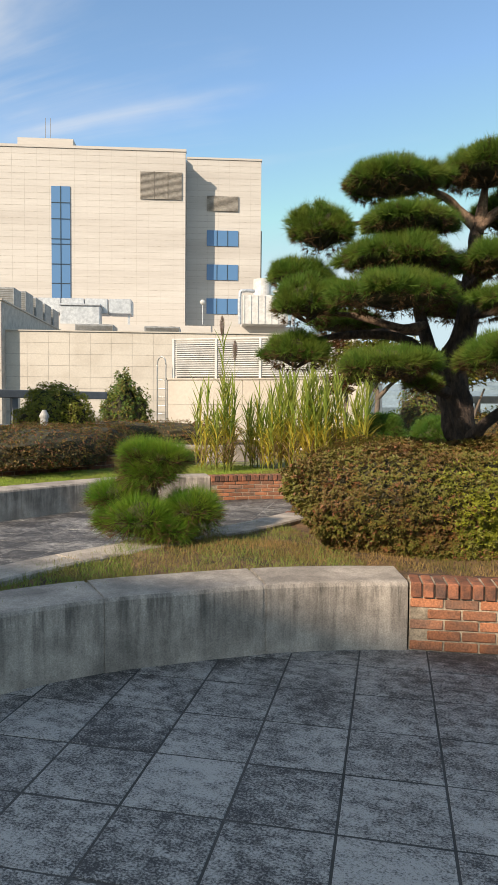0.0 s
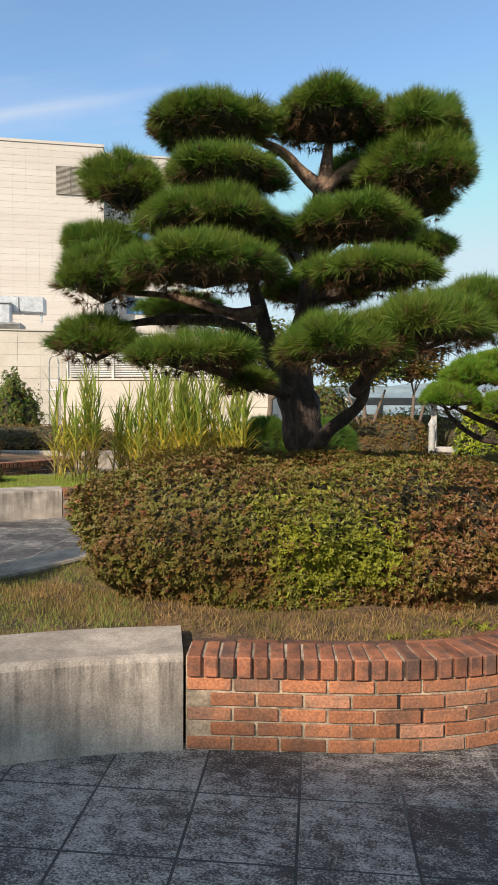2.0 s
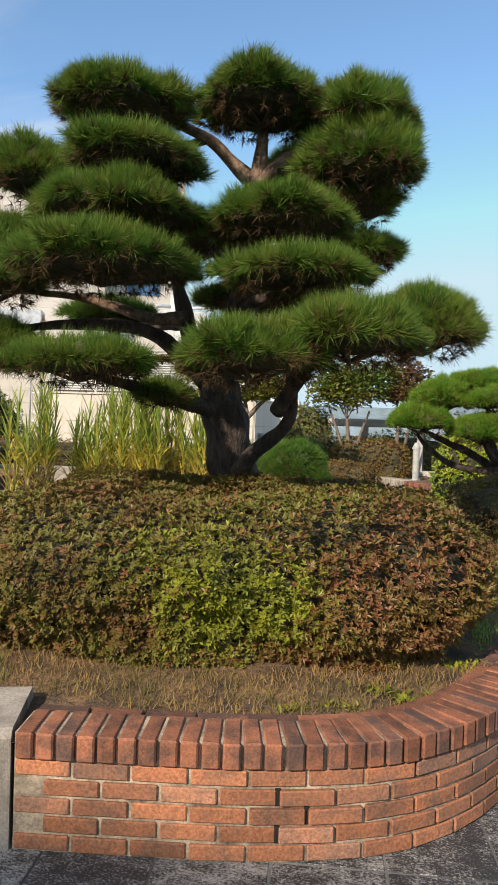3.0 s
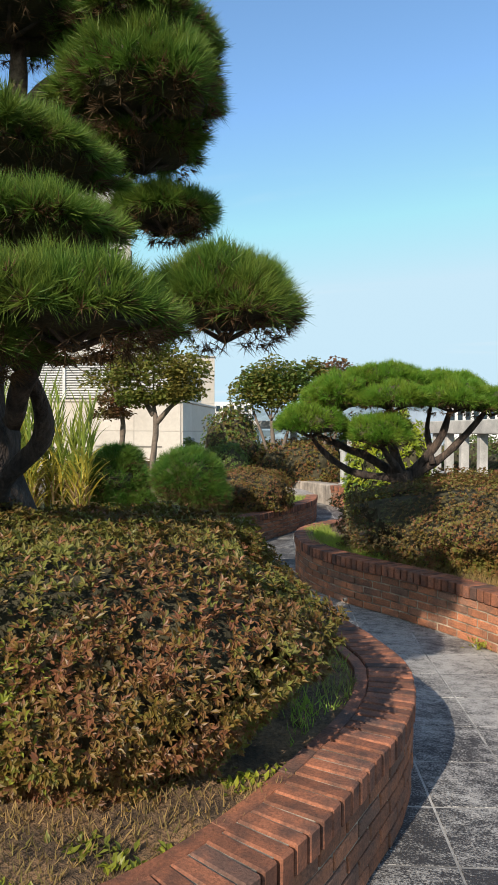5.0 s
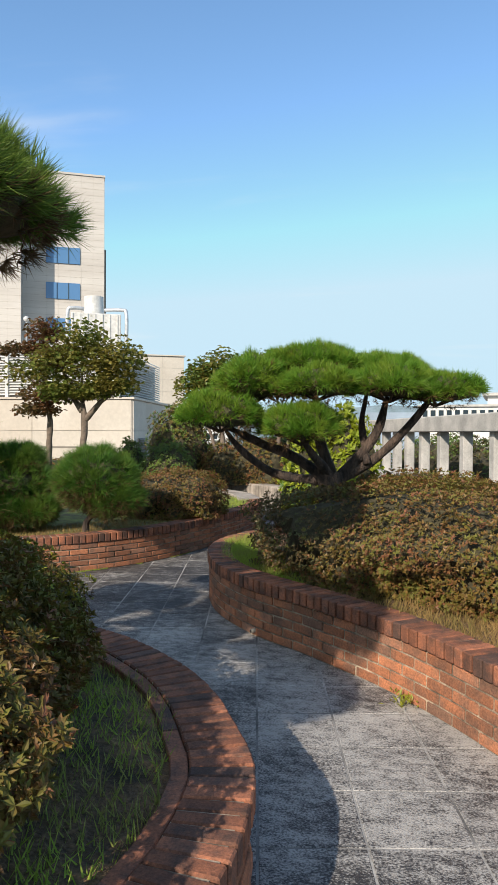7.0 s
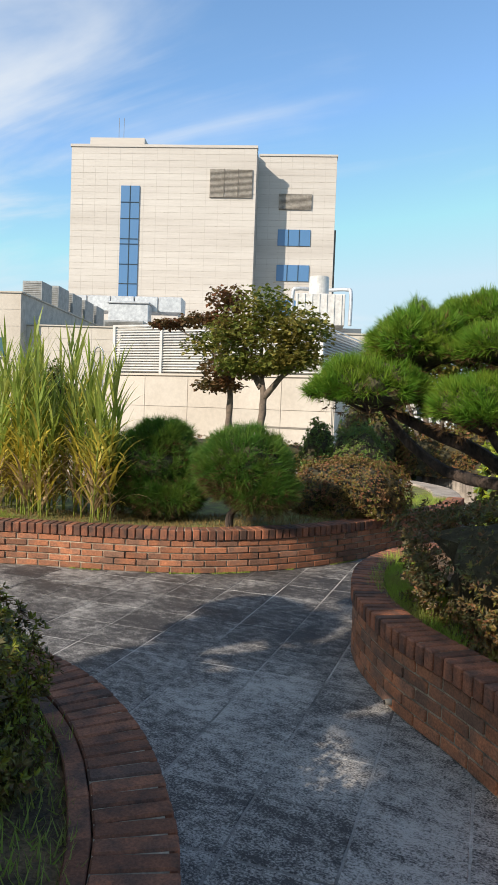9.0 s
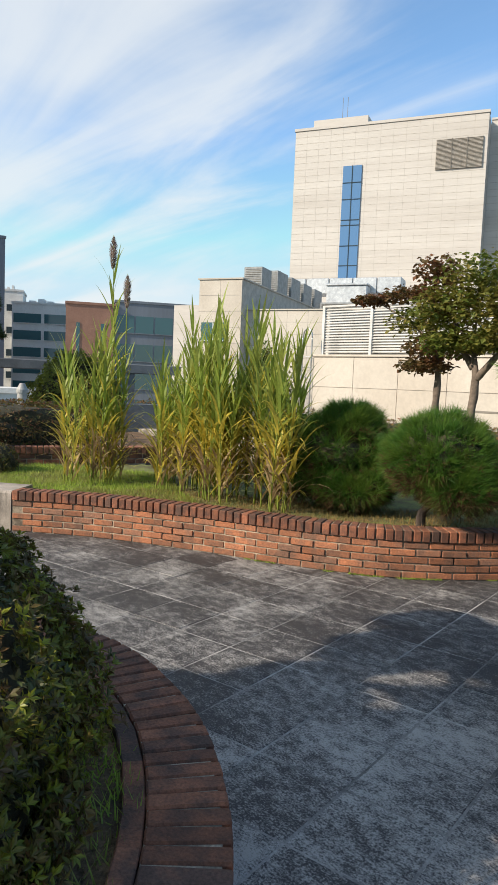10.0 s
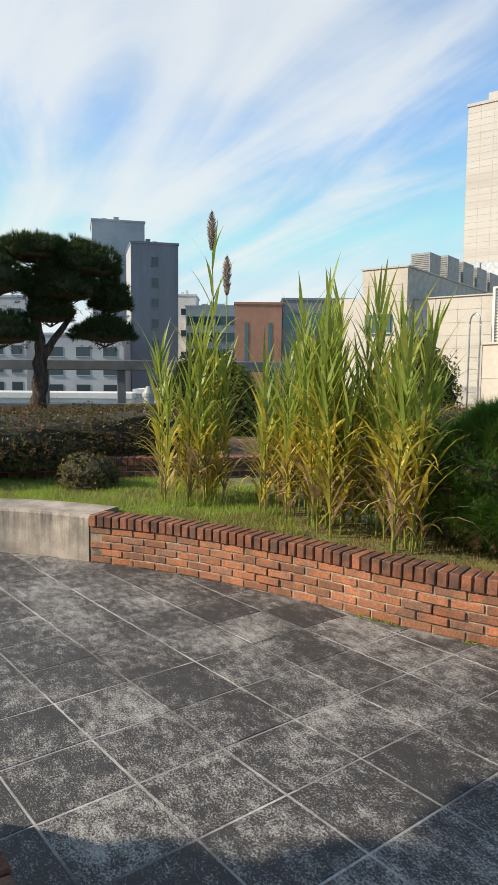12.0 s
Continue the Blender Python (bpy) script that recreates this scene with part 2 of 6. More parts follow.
def weathered_tile():
    """Flamed grey stone: dark lichen blotches, pale worn patches and a coarse speckle."""
    m = bpy.data.materials.new("stone_tile")
    m.use_nodes = True
    n, l = m.node_tree.nodes, m.node_tree.links
    b = n["Principled BSDF"]
    b.inputs["Roughness"].default_value = 0.6
    geo, info = n.new("ShaderNodeNewGeometry"), n.new("ShaderNodeObjectInfo")

    def tex(scale, detail, rough, lo, hi, stretch=(1, 1, 1)):
        mp = n.new("ShaderNodeMapping")
        mp.inputs["Scale"].default_value = stretch
        l.new(geo.outputs["Position"], mp.inputs[0])
        t = n.new("ShaderNodeTexNoise")
        t.inputs["Scale"].default_value, t.inputs["Detail"].default_value, t.inputs["Roughness"].default_value = scale, detail, rough
        l.new(mp.outputs[0], t.inputs["Vector"])
        r = n.new("ShaderNodeMapRange")
        r.inputs["From Min"].default_value, r.inputs["From Max"].default_value = lo, hi
        l.new(t.outputs[0], r.inputs[0])
        return r.outputs[0], t.outputs[0]

    def op(kind, a, c):
        k = n.new("ShaderNodeMath")
        k.operation = kind
        for i, v in enumerate((a, c)):
            if isinstance(v, float):
                k.inputs[i].default_value = v
            else:
                l.new(v, k.inputs[i])
        return k.outputs[0]

    _, patch = tex(2.6, 4, 0.6, 0.4, 0.6)
    _, streak = tex(13, 5, 0.7, 0.4, 0.6, (1, 1.5, 1))
    _, raw = tex(95, 3, 0.75, 0.4, 0.6, (1, 1.3, 1))
    each = op("FRACT", op("MULTIPLY", op("ADD", info.outputs["Random"], geo.outputs["Random Per Island"]), 7.31), 0.0)
    total = op("ADD", op("MULTIPLY", patch, 0.9), op("MULTIPLY", streak, 1.2))
    total = op("ADD", total, op("ADD", op("MULTIPLY", raw, 1.8), op("MULTIPLY", op("SUBTRACT", each, 0.5), 0.20)))
    for spot, reach, gain in (((4.4, 6.6, 0), 2.6, 0.08), ((2.7, 8.3, 0), 2.4, 0.15), ((0.2, 1.6, 0), 3.2, 0.18)):  # paler path, and brightness painted into the shaded floor
        away = n.new("ShaderNodeVectorMath")
        away.operation = "DISTANCE"
        away.inputs[1].default_value = spot
        l.new(geo.outputs["Position"], away.inputs[0])
        pale_fill = n.new("ShaderNodeMapRange")
        pale_fill.interpolation_type = "SMOOTHSTEP"
        for k_, x_ in (("From Min", reach * 0.35), ("From Max", reach), ("To Min", gain), ("To Max", 0.0)):
            pale_fill.inputs[k_].default_value = x_
        l.new(away.outputs["Value"], pale_fill.inputs[0])
        total = op("ADD", total, pale_fill.outputs[0])
    edge = n.new("ShaderNodeMapRange")
    edge.inputs["From Min"].default_value, edge.inputs["From Max"].default_value = 1.91, 2.33
    l.new(total, edge.inputs[0])
    worn = edge.outputs[0]
    mix = n.new("ShaderNodeMix")
    mix.data_type, mix.clamp_factor = "RGBA", True
    mix.inputs[6].default_value, mix.inputs[7].default_value = (0.040, 0.037, 0.036, 1), (0.43, 0.405, 0.37, 1)
    l.new(worn, mix.inputs[0])
    l.new(mix.outputs[2], b.inputs["Base Color"])
    bump = n.new("ShaderNodeBump")
    bump.inputs["Strength"].default_value, bump.inputs["Distance"].default_value = 0.8, 0.006
    l.new(raw, bump.inputs["Height"])
    l.new(bump.outputs[0], b.inputs["Normal"])
    return m


def stained_stone():
    """Cast stone with dark rain streaks running down its face."""
    m = bpy.data.materials["cast_stone"]
    n, l = m.node_tree.nodes, m.node_tree.links
    b = n["Principled BSDF"]
    src_ = b.inputs["Base Color"].links[0].from_socket
    geo = n.new("ShaderNodeNewGeometry")
    mp = n.new("ShaderNodeMapping")
    mp.inputs["Scale"].default_value = (11, 11, 0.9)
    l.new(geo.outputs["Position"], mp.inputs[0])
    t = n.new("ShaderNodeTexNoise")
    t.inputs["Scale"].default_value, t.inputs["Detail"].default_value, t.inputs["Roughness"].default_value = 1.4, 6, 0.7
    l.new(mp.outputs[0], t.inputs["Vector"])
    r = n.new("ShaderNodeMapRange")
    for k, x in (("From Min", 0.43), ("From Max", 0.64), ("To Min", 1.0), ("To Max", 0.36)):
        r.inputs[k].default_value = x
    l.new(t.outputs[0], r.inputs[0])
    xyz, rim = n.new("ShaderNodeSeparateXYZ"), n.new("ShaderNodeMapRange")
    l.new(geo.outputs["Position"], xyz.inputs[0])
    for k, x in (("From Min", 0.02), ("From Max", 0.36), ("To Min", 0.25), ("To Max", 1.0)):
        rim.inputs[k].default_value = x
    l.new(xyz.outputs[2], rim.inputs[0])
    runs = n.new("ShaderNodeMix")
    runs.inputs[2].default_value = 1.0
    face, upright = n.new("ShaderNodeSeparateXYZ"), n.new("ShaderNodeMapRange")
    l.new(geo.outputs["Normal"], face.inputs[0])
    for k, x in (("From Min", 0.3), ("From Max", 0.8), ("To Min", 1.0), ("To Max", 0.3)):
        upright.inputs[k].default_value = x
    l.new(face.outputs[2], upright.inputs[0])
    hang = n.new("ShaderNodeMath")
    hang.operation = "MULTIPLY"
    l.new(rim.outputs[0], hang.inputs[0])
    l.new(upright.outputs[0], hang.inputs[1])
    l.new(hang.outputs[0], runs.inputs[0])
    l.new(r.outputs[0], runs.inputs[3])
    sc = n.new("ShaderNodeVectorMath")
    sc.operation = "SCALE"
    l.new(src_, sc.inputs[0])
    l.new(runs.outputs[0], sc.inputs["Scale"])
    l.new(sc.outputs[0], b.inputs["Base Color"])


def darkened_joints():
    """The mortar is dark on the open terrace and stays pale along the path."""
    m = bpy.data.materials["tile_joint"]
    n, l = m.node_tree.nodes, m.node_tree.links
    b = n["Principled BSDF"]
    clean = b.inputs["Base Color"].links[0].from_socket
    geo, xyz = n.new("ShaderNodeNewGeometry"), n.new("ShaderNodeSeparateXYZ")
    l.new(geo.outputs["Position"], xyz.inputs[0])
    t = n.new("ShaderNodeTexNoise")
    t.inputs["Scale"].default_value, t.inputs["Detail"].default_value = 0.8, 5
    l.new(geo.outputs["Position"], t.inputs["Vector"])
    add = n.new("ShaderNodeMath")
    add.operation = "MULTIPLY_ADD"
    add.inputs[1].default_value = 4.0
    l.new(t.outputs[0], add.inputs[0])
    l.new(xyz.outputs[1], add.inputs[2])
    r = n.new("ShaderNodeMapRange")
    for k, x in (("From Min", 5.6), ("From Max", 7.2), ("To Min", 0.88), ("To Max", 0.0)):
        r.inputs[k].default_value = x
    l.new(add.outputs[0], r.inputs[0])
    mix = n.new("ShaderNodeMix")
    mix.data_type = "RGBA"
    mix.inputs[7].default_value = (0.035, 0.033, 0.030, 1)
    l.new(r.outputs[0], mix.inputs[0])
    l.new(clean, mix.inputs[6])
    l.new(mix.outputs[2], b.inputs["Base Color"])


M["tile"] = weathered_tile()
stained_stone()
darkened_joints()

# ---- geometry helpers ----
rng = np.random.default_rng(7)


def part(name, bm, material, parent=None, label=""):
    """Links a bmesh as one mesh object under a thing or a part."""
    me = bpy.data.meshes.new(name)
    bm.to_mesh(me)
    bm.free()
    me.materials.append(M[material])
    ob = new(name, me)
    if parent:
        ob.parent = parent
    return tagged(ob, label)


def from_np(name, verts, faces, material, parent=None, label="", smooth=False):
    """One mesh object from arrays of corners and of faces with equal corner counts."""
    verts, faces = np.asarray(verts, dtype=np.float32), np.asarray(faces, dtype=np.int32)
    me = bpy.data.meshes.new(name)
    k = faces.shape[1]
    me.vertices.add(len(verts))
    me.vertices.foreach_set("co", verts.ravel())
    me.loops.add(faces.size)
    me.loops.foreach_set("vertex_index", faces.ravel())
    me.polygons.add(len(faces))
    me.polygons.foreach_set("loop_start", np.arange(0, faces.size, k, dtype=np.int32))
    me.update(calc_edges=True)
    me.validate()
    me.polygons.foreach_set("use_smooth", np.full(len(faces), bool(smooth)))
    me.materials.append(M[material])
    ob = new(name, me)
    if parent:
        ob.parent = parent
    return tagged(ob, label)


def thing(name, label, category, group="", kind="", at=(0, 0, 0)):
    ob = new(name)
    ob.location = at
    ob.empty_display_size = 0.2
    return tagged(ob, label, category, group, kind)


def box(x0, y0, z0, x1, y1, z1, bevel=0.0, bm=None):
    bm = bm or bmesh.new()
    g = bmesh.ops.create_cube(bm, size=1.0, matrix=Matrix.LocRotScale(((x0 + x1) / 2, (y0 + y1) / 2, (z0 + z1) / 2), None, (abs(x1 - x0), abs(y1 - y0), abs(z1 - z0))))
    if bevel:
        bmesh.ops.bevel(bm, geom=list({e for v in g["verts"] for e in v.link_edges}), offset=bevel, segments=1, affect="EDGES")
    return bm


def spline(points, step=0.05, closed=False):
    """A smooth line through the points, in even steps."""
    p = [np.array(q, dtype=float) for q in points]
    n = len(p)
    out = []
    for i in range(n if closed else n - 1):
        a, b, c, d = (p[(i + k) % n] if closed else p[min(max(i + k, 0), n - 1)] for k in (-1, 0, 1, 2))
        for t in np.linspace(0, 1, 16, endpoint=False):
            out.append(0.5 * (2 * b + (c - a) * t + (2 * a - 5 * b + 4 * c - d) * t * t + (3 * b - a - 3 * c + d) * t ** 3))
    out.append(p[0] if closed else p[-1])
    out = np.array(out)
    s = np.concatenate([[0], np.cumsum(np.linalg.norm(np.diff(out, axis=0), axis=1))])
    even = np.linspace(0, s[-1], max(2, int(round(s[-1] / step)) + 1))
    return np.stack([np.interp(even, s, out[:, k]) for k in range(out.shape[1])], axis=1)


class Line:
    """A plan line with place, direction and outward side at any length along it."""

    def __init__(self, points, side=1):
        self.p = spline(points, 0.03)
        d = np.gradient(self.p, axis=0)
        self.d = d / np.linalg.norm(d, axis=1)[:, None]
        self.s = np.concatenate([[0], np.cumsum(np.linalg.norm(np.diff(self.p, axis=0), axis=1))])
        self.length, self.side = self.s[-1], side

    def at(self, s):
        x, y = (np.interp(s, self.s, self.p[:, k]) for k in (0, 1))
        dx, dy = (np.interp(s, self.s, self.d[:, k]) for k in (0, 1))
        return x, y, dx, dy

    def place(self, s, inward, z):
        """Local x along the line, y towards the inside."""
        x, y, dx, dy = self.at(s)
        ix, iy = -dy * self.side, dx * self.side
        turn = math.atan2(dy, dx) if self.side > 0 else math.atan2(-dy, -dx)
        return Matrix.LocRotScale((x + ix * inward, y + iy * inward, z), Euler((0, 0, turn)), None)


def ribbon(line, profile, s0=0.0, s1=None, step=0.06, caps=True):
    """Sweeps a closed profile of (inward, z) along a stretch of a line."""
    s1 = line.length if s1 is None else s1
    n = max(2, int((s1 - s0) / step) + 1)
    bm = bmesh.new()
    rings = []
    for s in np.linspace(s0, s1, n):
        m = line.place(s, 0, 0)
        rings.append([bm.verts.new(m @ Vector((0, a, z))) for a, z in profile])
    k = len(profile)
    for a, b in zip(rings, rings[1:]):
        for i in range(k):
            bm.faces.new((a[i], a[(i + 1) % k], b[(i + 1) % k], b[i]))
    if caps:
        bm.faces.new(rings[0])
        bm.faces.new(rings[-1][::-1])
    bmesh.ops.recalc_face_normals(bm, faces=bm.faces)
    return bm


def piece_mesh(name, sx, sy, sz, bevel, material):
    bm = box(-sx / 2, -sy / 2, -sz / 2, sx / 2, sy / 2, sz / 2)
    bmesh.ops.bevel(bm, geom=[e for e in bm.edges], offset=bevel, segments=1, affect="EDGES")
    me = bpy.data.meshes.new(name)
    bm.to_mesh(me)
    bm.free()
    me.materials.append(M[material])
    return me


def tube(points, radii, sides=8, wob=0.0):
    """A tapered round limb along a line of points."""
    pts = spline([(*p, r) for p, r in zip(points, radii)], 0.05)
    bm = bmesh.new()
    rings = []
    for i, q in enumerate(pts):
        d = Vector(pts[min(i + 1, len(pts) - 1)][:3]) - Vector(pts[max(i - 1, 0)][:3])
        a = d.orthogonal().normalized() if abs(d.normalized().y) > 0.95 else d.cross(Vector((0, 1, 0))).normalized()
        b = d.cross(a).normalized()
        ring = []
        for k in range(sides):
            t = 2 * math.pi * k / sides
            r = max(q[3], 0.003) * (1 + wob * noise.noise(Vector((q[0] * 7 + 3 * math.cos(t), q[1] * 7 + 3 * math.sin(t), q[2] * 5))))
            ring.append(bm.verts.new(Vector(q[:3]) + a * math.cos(t) * r + b * math.sin(t) * r))
        rings.append(ring)
    for u, v in zip(rings, rings[1:]):
        for k in range(sides):
            bm.faces.new((u[k], u[(k + 1) % sides], v[(k + 1) % sides], v[k]))
    bm.faces.new(rings[0][::-1])
    bm.faces.new(rings[-1])
    bmesh.ops.recalc_face_normals(bm, faces=bm.faces)
    for f in bm.faces:
        f.smooth = True
    return bm


def unit(v):
    return v / np.maximum(np.linalg.norm(v, axis=1), 1e-9)[:, None]


def blades(p, d, length, width):
    """Thin pointed blades from p along d: corners and triangles."""
    n = len(p)
    side = unit(np.cross(d, unit(rng.normal(size=(n, 3))))) * (np.asarray(width).reshape(-1, 1) / 2)
    tip = p + d * np.asarray(length).reshape(-1, 1)
    v = np.stack([p - side, p + side, tip], axis=1).reshape(-1, 3)
    return v, np.arange(3 * n).reshape(-1, 3)


def leaves(p, d, up, length, width):
    """Folded pointed leaves from p along d, their upper side towards up."""
    n = len(p)
    length, width = np.asarray(length).reshape(-1, 1), np.asarray(width).reshape(-1, 1)
    side = unit(np.cross(d, up)) * width / 2
    lift = unit(np.cross(side, d)) * width * 0.22
    mid = p + d * length * 0.5
    v = np.stack([p, mid - side + lift, p + d * length, mid + side + lift], axis=1).reshape(-1, 3)
    i = np.arange(n)[:, None] * 4
    return v, np.concatenate([i + [[0, 1, 2]], i + [[0, 2, 3]]])


def inside(poly, q):
    x, y = q[:, 0], q[:, 1]
    c = np.zeros(len(q), dtype=bool)
    for (x0, y0), (x1, y1) in zip(poly, np.roll(poly, -1, axis=0)):
        c ^= ((y0 > y) != (y1 > y)) & (x < (x1 - x0) * (y - y0) / (y1 - y0 + 1e-12) + x0)
    return c


def ground_height(x, y, base, mounds):
    z = base + 0 * x
    for mx, my, r, h in mounds:
        z = z + h * np.exp(-((x - mx) ** 2 + (y - my) ** 2) / (r * r))
    return z + 0.012 * np.sin(7 * x + 3 * y) * np.cos(5 * y - 2 * x)


def bed(name, poly, base, mounds, material, label, step=0.07):
    """The earth inside a planter, level with its rim and heaped where it is."""
    poly = np.array(poly)
    lo, hi = poly.min(0) - step, poly.max(0) + step
    xs, ys = np.arange(lo[0], hi[0], step), np.arange(lo[1], hi[1], step)
    gx, gy = np.meshgrid(xs, ys)
    v = np.stack([gx.ravel(), gy.ravel(), ground_height(gx.ravel(), gy.ravel(), base, mounds)], axis=1)
    k = len(xs)
    c = np.arange(len(v)).reshape(len(ys), k)
    f = np.stack([c[:-1, :-1], c[:-1, 1:], c[1:, 1:], c[1:, :-1]], axis=-1).reshape(-1, 4)
    f = f[np.stack([inside(poly, v[f[:, k_]][:, :2]) for k_ in range(4)]).all(0)]
    used, idx = np.unique(f, return_inverse=True)
    ob = from_np(name, v[used], idx.reshape(f.shape), material, smooth=True)
    return tagged(ob, label, "ground", kind="structure")


def scatter(poly, count):
    poly = np.array(poly)
    lo, hi = poly.min(0), poly.max(0)
    q = rng.uniform(lo, hi, size=(count * 4, 2))
    return q[inside(poly, q)][:count]


def turf(name, poly, count, base, mounds, material, label, height=(0.03, 0.08), width=0.006):
    q = scatter(poly, count)
    n = len(q)
    p = np.column_stack([q, ground_height(q[:, 0], q[:, 1], base, mounds) - 0.005])
    d = unit(np.column_stack([rng.normal(0, 0.45, n), rng.normal(0, 0.45, n), np.ones(n)]))
    v, f = blades(p, d, rng.uniform(*height, n), width)
    return tagged(from_np(name, v, f, material), label, "grass", kind="stuff")


# ---- floor and planters ----
RIM = 0.41
TILE, TILE_TURN, TILE_O = 0.387, 10.2, (1.335, 8.670)

A_NEAR = [(-1.30, 1.0), (-1.12, 1.75), (-0.84, 2.37), (-0.53, 2.79), (-0.24, 3.06), (0.14, 3.38), (0.52, 3.62), (0.925, 3.80)]
A_BRICK = [(0.925, 3.80), (1.31, 3.89), (1.73, 4.00), (2.12, 4.17), (2.40, 4.43), (2.63, 4.84), (2.80, 5.32), (2.90, 5.66), (2.94, 5.98), (2.91, 6.33), (2.78, 6.65), (2.62, 6.95), (2.42, 7.21), (2.09, 7.51), (1.73, 7.725), (1.40, 7.835), (1.07, 7.885), (0.73, 7.83), (0.34, 7.65), (-0.02, 7.30), (-0.34, 6.75), (-0.62, 6.05)]
A_FAR = [(-0.62, 6.05), (-0.79, 5.35), (-1.02, 4.68), (-1.27, 4.08), (-1.42, 3.70), (-1.53, 3.34), (-1.66, 2.7), (-1.82, 1.9), (-1.95, 1.0)]
B_BRICK = [(5.9, 5.55), (5.2, 5.95), (4.6, 6.45), (4.14, 6.98), (3.84, 7.45), (3.59, 7.85), (3.29, 8.24), (3.02, 8.52), (2.76, 8.77), (2.43, 9.06), (2.12, 9.45), (1.93, 9.82), (1.79, 10.28), (1.76, 10.75), (1.85, 11.18), (2.06, 11.62), (2.5, 12.15), (3.3, 12.6), (4.5, 12.85)]
C_CONC = [(-4.75, 5.2), (-4.40, 6.30), (-4.05, 7.40), (-3.58, 8.42), (-3.22, 8.84), (-2.86, 9.12)]
C_BRICK = [(-2.86, 9.12), (-2.46, 9.45), (-2.02, 9.74), (-1.30, 10.11), (-0.76, 10.33), (-0.22, 10.58), (0.18, 10.85), (0.52, 11.22), (0.82, 11.68), (1.06, 12.30), (1.30, 13.20), (1.48, 14.3), (1.42, 15.3)]
C_BACK = [(1.42, 15.3), (1.0, 16.4), (0.2, 17.2), (-1.2, 17.7)]


def tile_floor():
    slab = part("roof_slab", box(-26, -12, -0.6, 16, 30, -0.002), "joint")
    tagged(slab, "flat roof deck with pale mortar between grey stone tiles", "floor", kind="structure")
    floor = thing("floor", "weathered dark grey stone tiles with pale mortar joints", "floor", kind="structure")
    me = piece_mesh("tile", TILE - 0.0095, TILE - 0.0095, 0.03, 0.002, "tile")
    c, s = math.cos(radians(TILE_TURN)), math.sin(radians(TILE_TURN))
    beds = [np.array(q) for q in (POLY_A, POLY_B, POLY_C)]
    near, rest = [], []
    for i in range(-40, 24):
        for j in range(-30, 34):
            u, v = (i + 0.5) * TILE, (j + 0.5) * TILE
            x, y = TILE_O[0] + c * u - s * v, TILE_O[1] + s * u + c * v
            if not (-13 < x < 9 and -4 < y < 20.5):
                continue
            corners = np.array([[x + a, y + b] for a in (-0.3, 0, 0.3) for b in (-0.3, 0, 0.3)])
            if any(inside(q, corners).all() for q in beds):
                continue
            pose_ = Matrix.LocRotScale((x, y, -0.015 + 0.0025 * (rng.random() - 0.5)), Euler((0.004 * (rng.random() - 0.5), 0.004 * (rng.random() - 0.5), radians(TILE_TURN))), None)
            close = (-1.9 < x < 3.6 and 0.6 < y < 4.6) or (2.2 < x < 4.9 and 3.6 < y < 9.2) or (-2.9 < x < 2.6 and 7.6 < y < 11.2)
            (near if close else rest).append(pose_)
    random.Random(3).shuffle(near)
    for m in near[:300]:
        ob = new("tile", me)
        ob.parent, ob.matrix_local = floor, m
    bm = bmesh.new()
    base = bmesh.new()
    base.from_mesh(me)
    vs = np.array([v.co[:] for v in base.verts])
    fs = [[v.index for v in f.verts] for f in base.faces]
    base.free()
    V, F = [], []
    for m in near[300:] + rest:
        o = len(V) * len(vs)
        a = np.array(m)
        V.append(vs @ a[:3, :3].T + a[:3, 3])
        F += [[q + o for q in f] for f in fs]
    bm.free()
    me2 = bpy.data.meshes.new("tiles")
    me2.from_pydata(np.concatenate(V).tolist(), [], F)
    me2.materials.append(M["tile"])
    far = new("tiles", me2)
    far.parent = floor
    tagged(far, "further grey stone tiles", kind="stuff")


